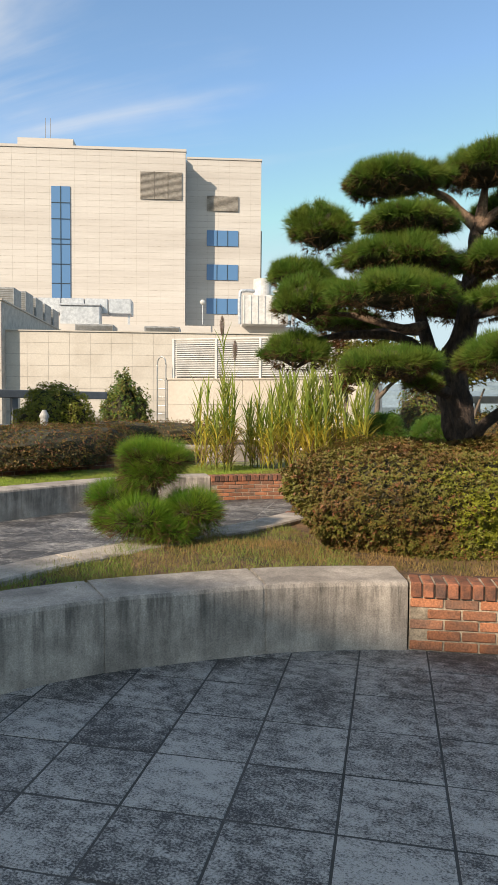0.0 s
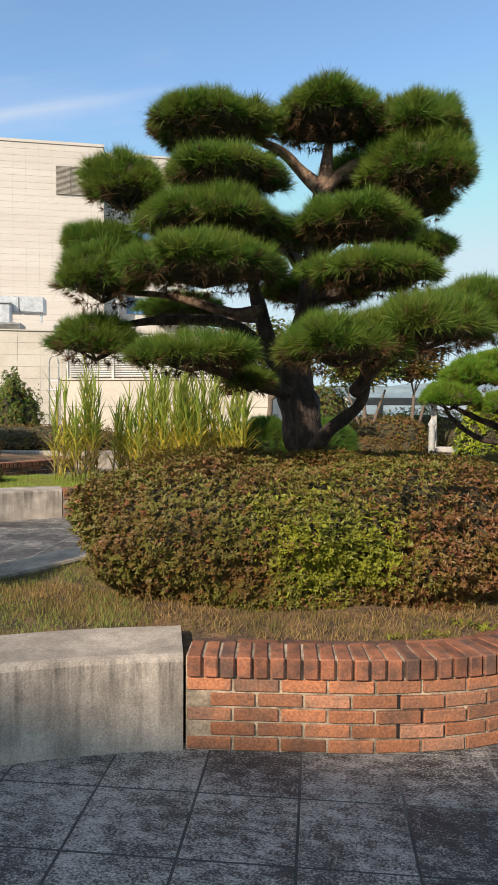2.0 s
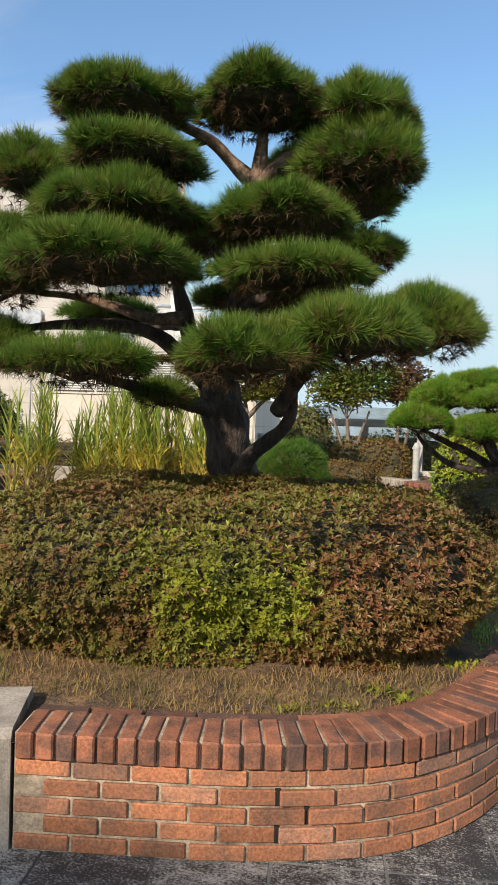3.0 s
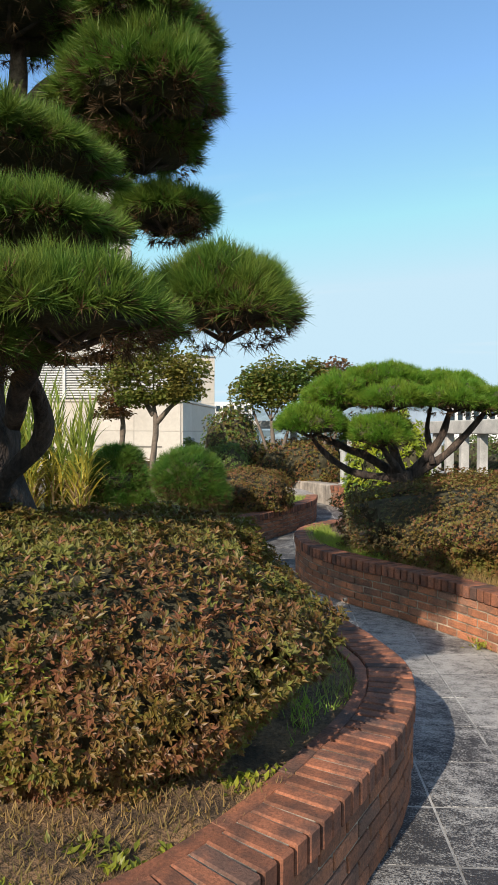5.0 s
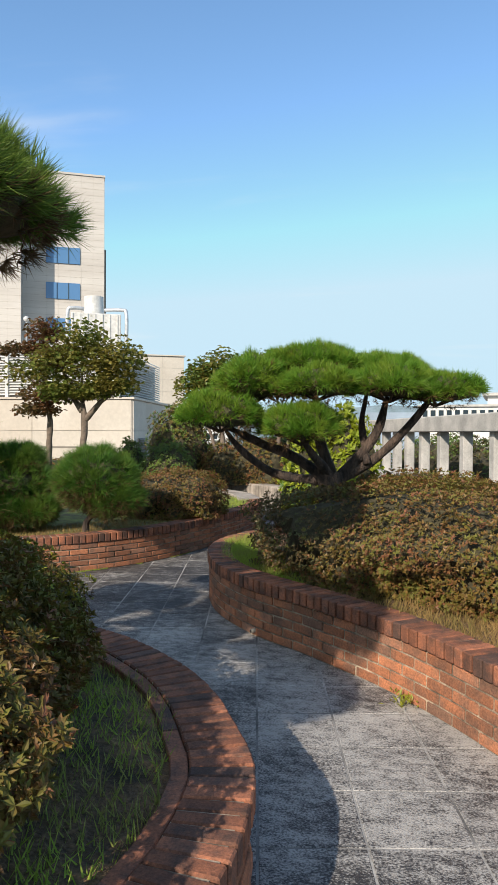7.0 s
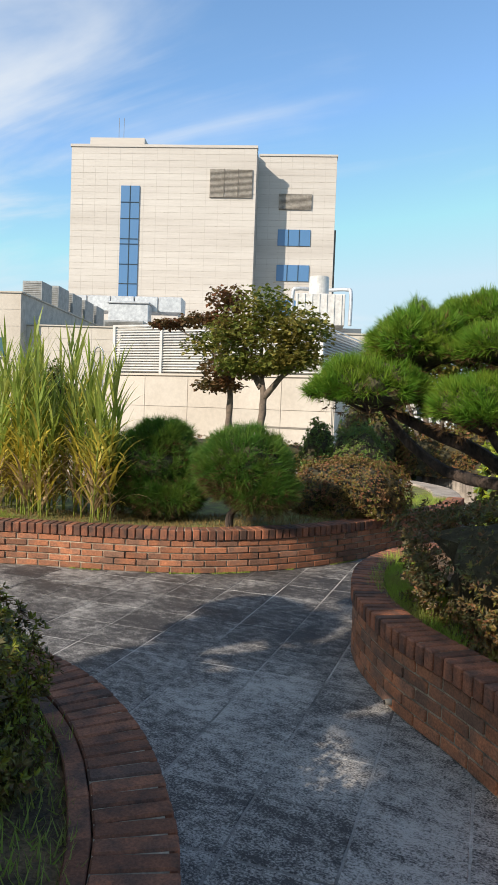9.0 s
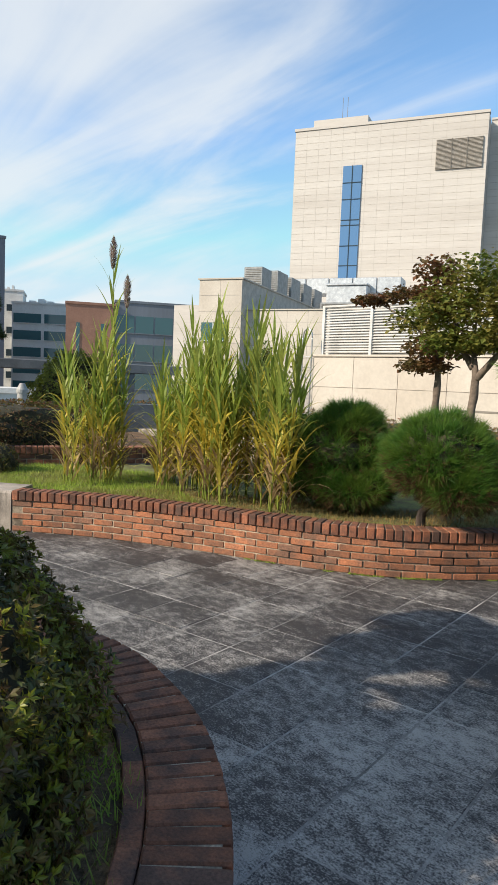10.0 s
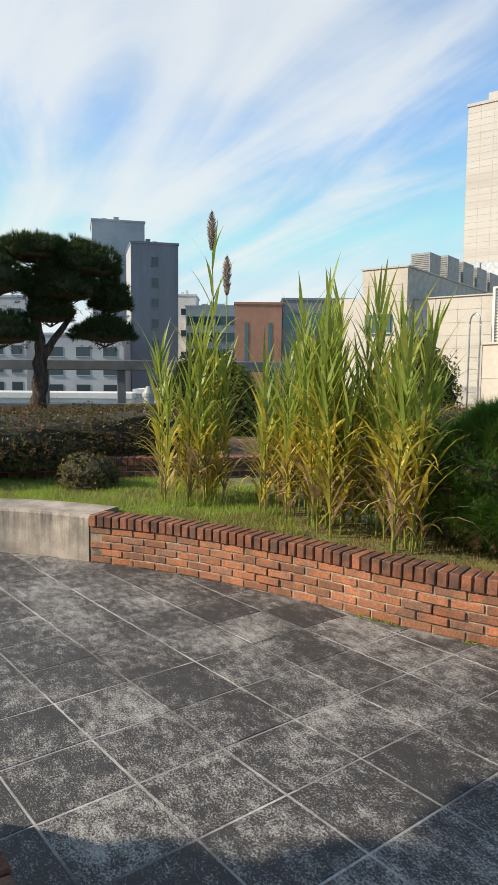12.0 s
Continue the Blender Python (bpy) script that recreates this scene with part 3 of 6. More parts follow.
def brick_wall(name, line, height, label, rim=False, s_from=0.0, slots=()):
    """A low curved planter wall: five courses of stretchers under a row of bricks on edge."""
    wall = thing(name, label, "wall", kind="structure")
    course = (height - 0.092) / 5
    long_b = piece_mesh("brick", 0.188, 0.09, course - 0.011, 0.004, "brick")
    cap_b = piece_mesh("cap_brick", 0.060, 0.205, 0.090, 0.006, "cap")
    rim_b = piece_mesh("rim_brick", 0.188, 0.058, 0.05, 0.004, "cap")
    part("mortar_core", ribbon(line, [(0.009, -0.02), (0.009, height - 0.007), (0.188, height - 0.007), (0.188, -0.02)]), "mortar", wall)
    r = random.Random(len(name) * 7)
    for k in range(5):
        s = s_from + 0.1 + (0.1 if k % 2 else 0.0)
        z = course * (k + 0.5)
        while s < line.length - 0.09:
            out = 0.004 * (r.random() - 0.5)
            if k in (1, 2, 3) and any(abs(s - q - 0.1) < 0.16 for q in slots):
                out -= 0.007
            ob = new("brick", long_b)
            ob.parent = wall
            ob.matrix_local = line.place(s, 0.045 + out, z + 0.002 * (r.random() - 0.5)) @ pose(0, 0, 0, 0, 0, r.uniform(-0.6, 0.6))
            s += 0.2
    # solid near-black slips paint the shade inside the open weep slots
    slot_b = piece_mesh("weep_slot", 0.020, 0.02, course - 0.004, 0.002, "hollow_shade")
    for q in slots:
        for k in (1, 2, 3):
            ob = new("weep_slot", slot_b)
            ob.parent = wall
            ob.matrix_local = line.place(s_from + q + (0.1 if k == 2 else 0.0), 0.0125, course * (k + 0.5))
    s = s_from + 0.036
    while s < line.length - 0.03:
        ob = new("cap_brick", cap_b)
        ob.parent = wall
        ob.matrix_local = line.place(s, 0.0875 + 0.004 * (r.random() - 0.5), height - 0.045 + 0.003 * (r.random() - 0.5)) @ pose(0, 0, 0, r.uniform(-0.7, 0.7), 0, r.uniform(-1.2, 1.2))
        s += 0.0705
    if rim:
        s = s_from + 0.1
        while s < line.length - 0.09:
            ob = new("rim_brick", rim_b)
            ob.parent = wall
            ob.matrix_local = line.place(s, 0.223, height - 0.034 + 0.003 * (r.random() - 0.5))
            s += 0.2
    return wall


def stone_wall(name, line, height, label, joints=None, block=1.35, deep=0.40):
    """A low curved bench wall of cast stone blocks with a rounded front edge."""
    wall = thing(name, label, "wall", kind="structure")
    n = max(1, round(line.length / block))
    cuts = np.array([0.0, *joints, line.length]) if joints else np.linspace(0.0, line.length, n + 1)
    prof = [(0.0, -0.02), (0.0, height - 0.028), (0.010, height - 0.008), (0.030, height), (deep - 0.012, height + 0.004), (deep, height - 0.01), (deep, -0.02)]
    for a, b in zip(cuts, cuts[1:]):
        bm = ribbon(line, prof, a + (0.010 if a > 0.01 else 0.004), b - 0.010)
        part("stone_block", bm, "concrete", wall)
    inner = [(a + 0.005, z) if a < 0.2 else (a - 0.01, z) for a, z in prof]
    inner = [(a, min(z, height - 0.006)) for a, z in inner]
    for c_ in cuts[1:-1]:
        part("joint_strip", ribbon(line, inner, c_ - 0.02, c_ + 0.02, step=0.02), "concrete", wall)
    return wall


line_a_near, line_a_brick, line_a_far = Line(A_NEAR, 1), Line(A_BRICK, 1), Line(A_FAR, 1)
line_b, line_c_conc, line_c_brick, line_c_back = Line(B_BRICK, -1), Line(C_CONC, 1), Line(C_BRICK, 1), Line(C_BACK, 1)
POLY_A = np.concatenate([line_a_near.p, line_a_brick.p, line_a_far.p])[::3]
POLY_B = np.concatenate([line_b.p[::3], [(6.5, 13.0), (9.5, 12.8), (9.5, 5.0), (7.0, 5.0)]])
C_REAR = [(-2.6, 16.6), (-3.3, 15.0), (-3.3, 13.6), (-3.6, 12.4), (-4.4, 11.3), (-5.0, 10.2), (-5.5, 8.9), (-5.9, 7.2), (-6.2, 5.2)]
POLY_C = np.concatenate([line_c_conc.p[::3], line_c_brick.p[::3], line_c_back.p[::3], C_REAR])
MOUND_A = [(1.2, 5.9, 1.0, 0.15), (-0.9, 4.4, 0.8, 0.04)]
MOUND_B = [(3.7, 10.2, 0.9, 0.15)]
MOUND_C = [(-1.0, 12.7, 2.0, 0.03)]
bed("bed_earth_1", POLY_A, RIM - 0.045, MOUND_A, "soil", "brown earth under clipped shrubs in the planter")
bed("bed_earth_2", POLY_B, RIM - 0.05, MOUND_B, "soil", "brown earth inside the brick planter")
bed("bed_earth_3", POLY_C, 0.345, MOUND_C, "lawn_soil", "thin turf on earth inside the planter")
stone_wall("planter_wall_1", line_a_near, RIM, "curved low wall of stained grey cast stone", joints=(1.03, 1.976, 2.899))
stone_wall("planter_wall_2", line_a_far, RIM, "curved low wall of grey cast stone behind shrubs", deep=0.34)
stone_wall("planter_wall_3", line_c_conc, 0.38, "curved low wall of pale grey cast stone beside lawn")
stone_wall("planter_wall_4", line_c_back, 0.38, "low wall of pale cast stone at the bed's end")

# ---- plants ----


def dome_points(n, rx, ry, up, down, low=-0.35):
    """Points and outward directions on a flattened dome."""
    d = unit(rng.normal(size=(n * 3, 3)))
    d = d[d[:, 2] > low][:n]
    r = np.where(d[:, 2:3] > 0, np.array([[rx, ry, up]]), np.array([[rx, ry, down]]))
    p = d * r
    return p, unit(d / r)


def lumps(p, amount, scale, seed):
    """Uneven swelling of a surface."""
    return np.array([amount * noise.noise(Vector((*(q * scale),)) + Vector((seed, seed * 2.3, 0))) for q in p])


def pine_pad(parent, centre, rx, ry, up, tufts, turn=0.0, material="needle", length=0.085, per=18, brown=0.25, width=0.0036, seed=0.0, below=0.60, low=-0.34, fill=0.80, spread=0.46, upward=0.42, lobed=False):
    """One clipped cloud of needles: upright tufts over a thin mat of twigs."""
    c, s = math.cos(turn), math.sin(turn)
    spin = np.array([[c, -s, 0], [s, c, 0], [0, 0, 1]])
    centre = np.array(centre)
    down = up * below
    p, nrm = dome_points(tufts, rx, ry, up, down, low)
    turns = [(math.cos(seed * 2.7 + 2.2 * k), math.sin(seed * 2.7 + 2.2 * k)) for k in range(3)] if lobed else []
    for k, (ca, sa) in enumerate(turns):  # smaller tufts break the outline
        q_, nq_ = dome_points(tufts // 5, rx * 0.48, ry * 0.48, up * 0.7, down * 0.7, low)
        p = np.concatenate([p, q_ + np.array([ca * rx * 0.72, sa * ry * 0.72, up * (0.10 - 0.16 * k)])])
        nrm = np.concatenate([nrm, nq_])
    swell = (1 + lumps(p / max(rx, ry), 0.26, 2.9, seed))[:, None]
    p = p * swell
    low_rim = p[:, 2] < -0.20 * up
    p = p @ spin.T + centre
    nrm = nrm @ spin.T
    m = len(p)
    axis = unit(nrm * np.array([0.95, 0.95, 0.8]) + np.array([0, 0, upward]) + rng.normal(0, 0.16, size=nrm.shape))
    P = np.repeat(p - nrm * length * 0.75, per, axis=0)
    A = np.repeat(axis, per, axis=0)
    D = unit(A + rng.normal(0, spread, size=A.shape))
    L = rng.uniform(0.75, 1.2, len(P)) * length
    P = P + A * rng.uniform(0, 0.035, len(P))[:, None]
    old = np.repeat(low_rim | (rng.random(m) < 0.05), per) & (rng.random(len(P)) < 0.7)
    V, F = blades(P[~old], D[~old], L[~old], width)
    pad = from_np("needle_pad", V, F, material, parent)
    k = int(tufts * brown)
    q, nq = dome_points(k * 4, rx * 0.95, ry * 0.95, up * 0.4, down * 1.05, -0.95)
    keep = q[:, 2] < up * 0.12
    q, nq = (q[keep] @ spin.T + centre)[:k], (nq[keep] @ spin.T)[:k]
    P2 = np.repeat(q, per // 2, axis=0)
    D2 = unit(np.repeat(nq, per // 2, axis=0) * np.array([1.0, 1.0, 0.35]) + np.array([0, 0, 0.15]) + rng.normal(0, 0.40, size=P2.shape))
    V2, F2 = blades(np.concatenate([P2, P[old]]), np.concatenate([D2, D[old]]), rng.uniform(0.5, 0.85, len(P2) + old.sum()) * length, width)
    tagged(from_np("old_needle_mat", V2, F2, "needle_brown", pad), "brown old needles under the pad", kind="stuff")
    for t in range(7):
        a = t * 0.9 + seed
        tip = Vector(centre) + Vector((math.cos(a) * rx * 0.7, math.sin(a) * ry * 0.7, 0.0))
        mid = Vector(centre) + Vector((math.cos(a) * rx * 0.35, math.sin(a) * ry * 0.35, -down * 0.45))
        part("twig", tube([tuple(Vector(centre) + Vector((0, 0, -down * 0.8))), tuple(mid), tuple(tip)], [0.012, 0.009, 0.004], 5), "twig", pad)
    # solid dark core: its colour stands for the shade between the tufts
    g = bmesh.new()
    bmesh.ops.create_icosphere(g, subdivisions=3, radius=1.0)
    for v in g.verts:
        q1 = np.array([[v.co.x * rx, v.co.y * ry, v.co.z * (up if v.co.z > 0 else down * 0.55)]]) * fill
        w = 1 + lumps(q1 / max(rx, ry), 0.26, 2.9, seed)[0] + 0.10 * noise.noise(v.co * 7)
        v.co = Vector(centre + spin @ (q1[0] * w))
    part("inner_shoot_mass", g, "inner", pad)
    return pad


def shrub(name, label, category, centre, rx, ry, h, base, count, material, extra=(), leaf=0.030, turn=0.0, seed=0.0, group="", box_like=0.0, core="inner", kind="", lump=0.16, tuck=0.10):
    """A clipped shrub: a twiggy core, coloured dark for the shade between leaves, covered with many small leaves in
    rosettes. extra: (material, share, patches or None).
    """
    ob = thing(name, label, category, group, kind, (centre[0], centre[1], base))
    c, s = math.cos(turn), math.sin(turn)
    spin = np.array([[c, -s, 0], [s, c, 0], [0, 0, 1]])

    def surface(n, shrink=1.0):
        d = unit(rng.normal(size=(n * 2, 3)))
        d = d[d[:, 2] > -0.25][:n]
        e = 2.0 + box_like
        k = (np.abs(d[:, 0]) ** e + np.abs(d[:, 1]) ** e + np.abs(np.maximum(d[:, 2], 0)) ** e + 1e-3) ** (-1 / e)
        q = d * k[:, None]
        q = q * (1 + lumps(q, lump, 2.4, seed) + lumps(q, lump * 0.5, 6.0, seed + 4) + lumps(q, lump * 0.45, 15.0, seed + 9))[:, None] * shrink
        low = q[:, 2] < 0
        q[low, 2] *= 0.5
        p = q * np.array([rx, ry, h * 0.86]) + np.array([0, 0, h * 0.12])
        p[:, 2] = np.maximum(p[:, 2], 0.02)
        p[:, :2] *= 1 - tuck * np.clip(1 - p[:, 2:3] / (0.5 * h), 0, 1) ** 1.5
        return p @ spin.T, unit((q / np.array([rx, ry, h])) @ spin.T)

    per = 6
    n = count // per
    p, nrm = surface(n)
    p = p - nrm * (np.abs(rng.normal(0, leaf * 0.8, n)) + np.where(rng.random(n) < 0.3, leaf * 1.6, 0))[:, None]
    P = np.repeat(p, per, axis=0)
    N = np.repeat(unit(nrm + np.array([0, 0, 0.35]) + rng.normal(0, 0.32, size=nrm.shape)), per, axis=0)
    tang = unit(np.cross(N, unit(rng.normal(size=N.shape))))
    D = unit(tang + N * rng.uniform(0.25, 0.9, len(P))[:, None])
    L = rng.uniform(0.65, 1.25, len(P)) * leaf
    which = np.zeros(len(P), dtype=int)
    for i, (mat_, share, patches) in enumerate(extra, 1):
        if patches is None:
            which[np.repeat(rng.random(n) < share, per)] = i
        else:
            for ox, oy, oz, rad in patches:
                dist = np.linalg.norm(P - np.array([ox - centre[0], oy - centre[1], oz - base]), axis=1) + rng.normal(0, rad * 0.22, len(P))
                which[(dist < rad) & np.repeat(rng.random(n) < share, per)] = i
    for i, mat_ in enumerate([material] + [e[0] for e in extra]):
        k = which == i
        if k.any():
            V, F = leaves(P[k], D[k], N[k], L[k], L[k] * 0.38)
            from_np("foliage", V, F, mat_, ob)
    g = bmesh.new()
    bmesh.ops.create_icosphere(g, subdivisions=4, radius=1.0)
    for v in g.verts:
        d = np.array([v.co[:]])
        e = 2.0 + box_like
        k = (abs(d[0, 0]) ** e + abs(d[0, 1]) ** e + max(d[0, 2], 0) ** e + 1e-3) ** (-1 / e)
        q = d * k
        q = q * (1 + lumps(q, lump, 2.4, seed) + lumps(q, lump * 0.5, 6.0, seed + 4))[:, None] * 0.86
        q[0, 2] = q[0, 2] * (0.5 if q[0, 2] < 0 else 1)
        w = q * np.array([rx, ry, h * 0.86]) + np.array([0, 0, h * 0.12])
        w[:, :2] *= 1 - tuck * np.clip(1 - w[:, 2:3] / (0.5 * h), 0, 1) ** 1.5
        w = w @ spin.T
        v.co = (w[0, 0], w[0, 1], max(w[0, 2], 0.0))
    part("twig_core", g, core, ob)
    return ob


def needle_bush(name, label, lobes, stem, base, seed=0.0, tufts=420, material="needle_lit", below=0.9, length=0.115):
    """A small clipped pine: a short forked stem under rounded masses of needles."""
    ob = thing(name, label, "pine bush", group="young pines")
    part("stem", tube(*stem, 8, 0.3), "bark", ob)
    for i, (c, rx, ry, up) in enumerate(lobes):
        pine_pad(ob, c, rx, ry, up, tufts, material=material, length=length, per=20, brown=0.16, width=0.005, seed=seed + i, below=below, low=-0.85, fill=0.78, spread=0.5, upward=0.3)
    return ob


# large clipped pine in the first planter
pine = thing("pine_tree", "tall cloud-pruned pine with dark trunk and flat needle pads", "pine tree")
part("trunk", tube([(1.18, 5.86, 0.40), (1.12, 5.86, 0.9), (1.03, 5.86, 1.25), (0.95, 5.86, 1.55), (0.93, 5.86, 1.75), (0.98, 5.86, 1.95), (1.05, 5.86, 2.14), (1.07, 5.86, 2.4), (1.09, 5.86, 2.69), (1.12, 5.86, 2.98)],
                   [0.17, 0.145, 0.135, 0.13, 0.115, 0.10, 0.085, 0.078, 0.07, 0.055], 14, 0.5), "bark", pine, "dark furrowed trunk")
for pts, rad, mat_ in (
    ([(0.93, 5.86, 1.55), (0.86, 5.86, 1.78), (0.745, 5.86, 1.95), (0.68, 5.86, 2.18), (0.617, 5.85, 2.41)], [0.08, 0.07, 0.06, 0.055, 0.035], "bark"),
    ([(0.92, 5.85, 1.65), (0.58, 5.7, 2.0), (0.20, 5.5, 2.05), (-0.25, 5.25, 1.98)], [0.06, 0.045, 0.035, 0.015], "bark"),
    ([(0.70, 5.84, 2.15), (0.5, 5.7, 2.12), (0.16, 5.6, 2.22), (-0.1, 5.2, 2.2)], [0.045, 0.035, 0.028, 0.012], "bark_red"),
    ([(1.08, 5.8, 1.16), (1.21, 5.6, 1.29), (1.34, 5.58, 1.40), (1.44, 5.55, 1.50), (1.49, 5.4, 1.68), (1.50, 5.2, 1.80)], [0.06, 0.048, 0.042, 0.04, 0.034, 0.024], "bark"),
    ([(1.42, 5.35, 1.55), (1.66, 5.15, 1.8), (1.98, 5.25, 1.98)], [0.04, 0.035, 0.015], "bark"),
    ([(0.94, 5.85, 1.55), (0.78, 5.45, 1.62), (0.58, 4.9, 1.70)], [0.06, 0.045, 0.02], "bark"),
    ([(1.05, 5.85, 2.2), (1.3, 5.6, 2.22), (1.58, 5.25, 2.24)], [0.04, 0.03, 0.015], "bark"),
    ([(1.04, 5.85, 2.45), (1.22, 5.65, 2.52), (1.42, 5.42, 2.56)], [0.045, 0.035, 0.015], "bark"),
    ([(0.60, 5.82, 2.42), (0.58, 5.5, 2.5), (0.58, 5.15, 2.56)], [0.035, 0.03, 0.015], "bark"),
    ([(0.60, 5.82, 2.42), (0.1, 5.6, 2.5), (-0.28, 5.4, 2.55)], [0.03, 0.022, 0.012], "bark"),
    ([(1.12, 5.85, 2.93), (0.98, 5.82, 3.08), (0.86, 5.7, 3.18), (0.55, 5.4, 3.27)], [0.05, 0.042, 0.035, 0.015], "bark_red"),
    ([(1.12, 5.85, 2.93), (1.30, 5.85, 3.08), (1.54, 5.86, 3.14), (1.80, 5.88, 3.32)], [0.05, 0.042, 0.035, 0.02], "bark_red"),
    ([(1.12, 5.85, 2.9), (1.15, 5.84, 3.1), (1.18, 5.80, 3.36)], [0.055, 0.045, 0.02], "bark_red"),
    ([(1.22, 5.84, 3.02), (1.55, 5.83, 2.98), (1.86, 5.8, 2.98)], [0.025, 0.02, 0.01], "bark"),
    ([(0.86, 5.7, 3.18), (0.4, 5.5, 3.0), (-0.05, 5.32, 2.92)], [0.03, 0.022, 0.012], "bark"),
    ([(1.04, 5.87, 2.3), (1.0, 6.2, 2.32), (0.97, 6.5, 2.32)], [0.04, 0.03, 0.015], "bark"),
    ([(0.70, 5.84, 2.1), (0.3, 6.2, 2.15), (-0.1, 6.45, 2.2)], [0.035, 0.028, 0.012], "bark"),
    ([(1.05, 5.86, 2.45), (0.8, 6.1, 2.6), (0.52, 6.35, 2.66)], [0.035, 0.026, 0.012], "bark"),
    ([(0.96, 5.84, 2.42), (0.92, 5.7, 2.52), (0.97, 5.6, 2.6)], [0.03, 0.022, 0.015], "bark"),
):
    part("limb", tube(pts, rad, 8, 0.35), mat_, pine)
PADS = [  # centre, half width, half depth, rise, tufts
    ((0.49, 5.30, 3.20), 0.38, 0.38, 0.22, 660),
    ((1.19, 5.70, 3.33), 0.37, 0.37, 0.25, 639),
    ((1.72, 5.88, 3.26), 0.35, 0.36, 0.27, 660),
    ((1.78, 5.80, 2.98), 0.34, 0.34, 0.34, 680),
    ((1.68, 6.05, 2.84), 0.28, 0.28, 0.24, 430),
    ((-0.08, 5.30, 2.86), 0.25, 0.26, 0.30, 423),
    ((0.67, 5.10, 2.82), 0.35, 0.35, 0.18, 597),
    ((0.59, 5.10, 2.56), 0.43, 0.42, 0.21, 768),
    ((1.41, 5.40, 2.55), 0.38, 0.38, 0.20, 660),
    ((1.74, 6.20, 2.57), 0.25, 0.27, 0.18, 435),
    ((-0.29, 5.40, 2.53), 0.27, 0.28, 0.20, 451),
    ((-0.14, 5.10, 2.24), 0.27, 0.28, 0.29, 451),
    ((0.59, 4.95, 2.25), 0.47, 0.42, 0.22, 816),
    ((1.55, 5.20, 2.22), 0.38, 0.34, 0.18, 600),
    ((-0.25, 5.20, 1.86), 0.26, 0.27, 0.24, 435),
    ((0.58, 4.75, 1.73), 0.33, 0.33, 0.17, 557),
    ((1.42, 4.85, 1.77), 0.34, 0.34, 0.24, 577),
    ((1.85, 5.00, 1.88), 0.34, 0.34, 0.24, 577),
    ((2.15, 5.80, 2.03), 0.32, 0.40, 0.31, 680),
    ((0.97, 6.50, 2.34), 0.40, 0.40, 0.20, 705),
    ((-0.13, 6.50, 2.23), 0.32, 0.32, 0.21, 538),
    ((0.75, 5.40, 1.62), 0.14, 0.22, 0.12, 240),
    ((1.28, 6.30, 3.12), 0.24, 0.26, 0.26, 416),
    ((0.52, 6.35, 2.72), 0.42, 0.38, 0.20, 620),
]
for i, (c, rx, ry, up, n) in enumerate(PADS):
    pine_pad(pine, c, rx * 0.97, ry * 0.97, up * 0.84, int(n * 0.9), material="needle", lobed=True, length=0.090, per=26, width=0.0046, seed=i * 1.7, turn=0.3 * math.sin(i * 2.1))

# low spreading pine in the second planter
pine2 = thing("spreading_pine", "low cloud-pruned pine with umbrella pads and forked trunk", "pine tree")
part("trunk", tube([(2.92, 10.1, 0.45), (2.93, 10.1, 0.85), (2.9, 10.1, 1.12)], [0.17, 0.14, 0.12], 12, 0.45), "bark", pine2, "dark short trunk")
for pts, rad in (
    ([(2.95, 10.1, 1.05), (3.25, 10.08, 1.42), (3.36, 9.95, 1.75)], [0.07, 0.055, 0.03]),
    ([(2.95, 10.1, 1.05), (3.30, 10.12, 1.28), (3.56, 10.12, 1.55), (3.74, 10.1, 1.78)], [0.07, 0.055, 0.045, 0.025]),
    ([(2.86, 10.1, 1.05), (2.6, 10.05, 1.25), (2.35, 9.95, 1.35), (2.05, 9.85, 1.5)], [0.08, 0.06, 0.05, 0.03]),
    ([(2.9, 10.1, 1.1), (2.78, 10.1, 1.5), (2.75, 10.1, 1.9)], [0.075, 0.055, 0.03]),
    ([(2.8, 10.1, 1.05), (2.4, 10.2, 1.1), (2.1, 10.2, 1.3), (1.95, 10.15, 1.5)], [0.06, 0.045, 0.04, 0.02]),
    ([(2.9, 10.05, 1.1), (2.75, 9.8, 1.3), (2.65, 9.65, 1.5)], [0.05, 0.04, 0.02]),
    ([(3.2, 10.05, 1.2), (3.15, 10.2, 1.55), (3.2, 10.3, 1.85)], [0.045, 0.035, 0.02]),
):
    part("limb", tube(pts, [0.75 * q for q in rad], 8, 0.35), "bark", pine2)
for i, (c, rx, ry, up, n) in enumerate([
    ((2.67, 10.20, 2.08), 0.39, 0.36, 0.22, 534),
    ((2.22, 9.90, 1.88), 0.30, 0.30, 0.30, 398),
    ((1.99, 9.70, 1.62), 0.32, 0.32, 0.25, 425),
    ((2.78, 9.80, 1.86), 0.31, 0.31, 0.21, 411),
    ((3.35, 9.90, 1.86), 0.33, 0.33, 0.23, 439),
    ((3.73, 10.10, 1.83), 0.31, 0.31, 0.22, 411),
    ((3.29, 10.40, 2.05), 0.33, 0.33, 0.17, 439),
    ((2.65, 9.70, 1.52), 0.29, 0.29, 0.25, 385),
]):
    pine_pad(pine2, (c[0] + 0.03, c[1], c[2] - 0.05), rx * 1.04, ry * 1.04, up * 0.9, int(n * 1.9), lobed=True, material="needle_lit", seed=40 + i * 1.3, brown=0.10, per=16, length=0.075, width=0.0055, fill=0.86)

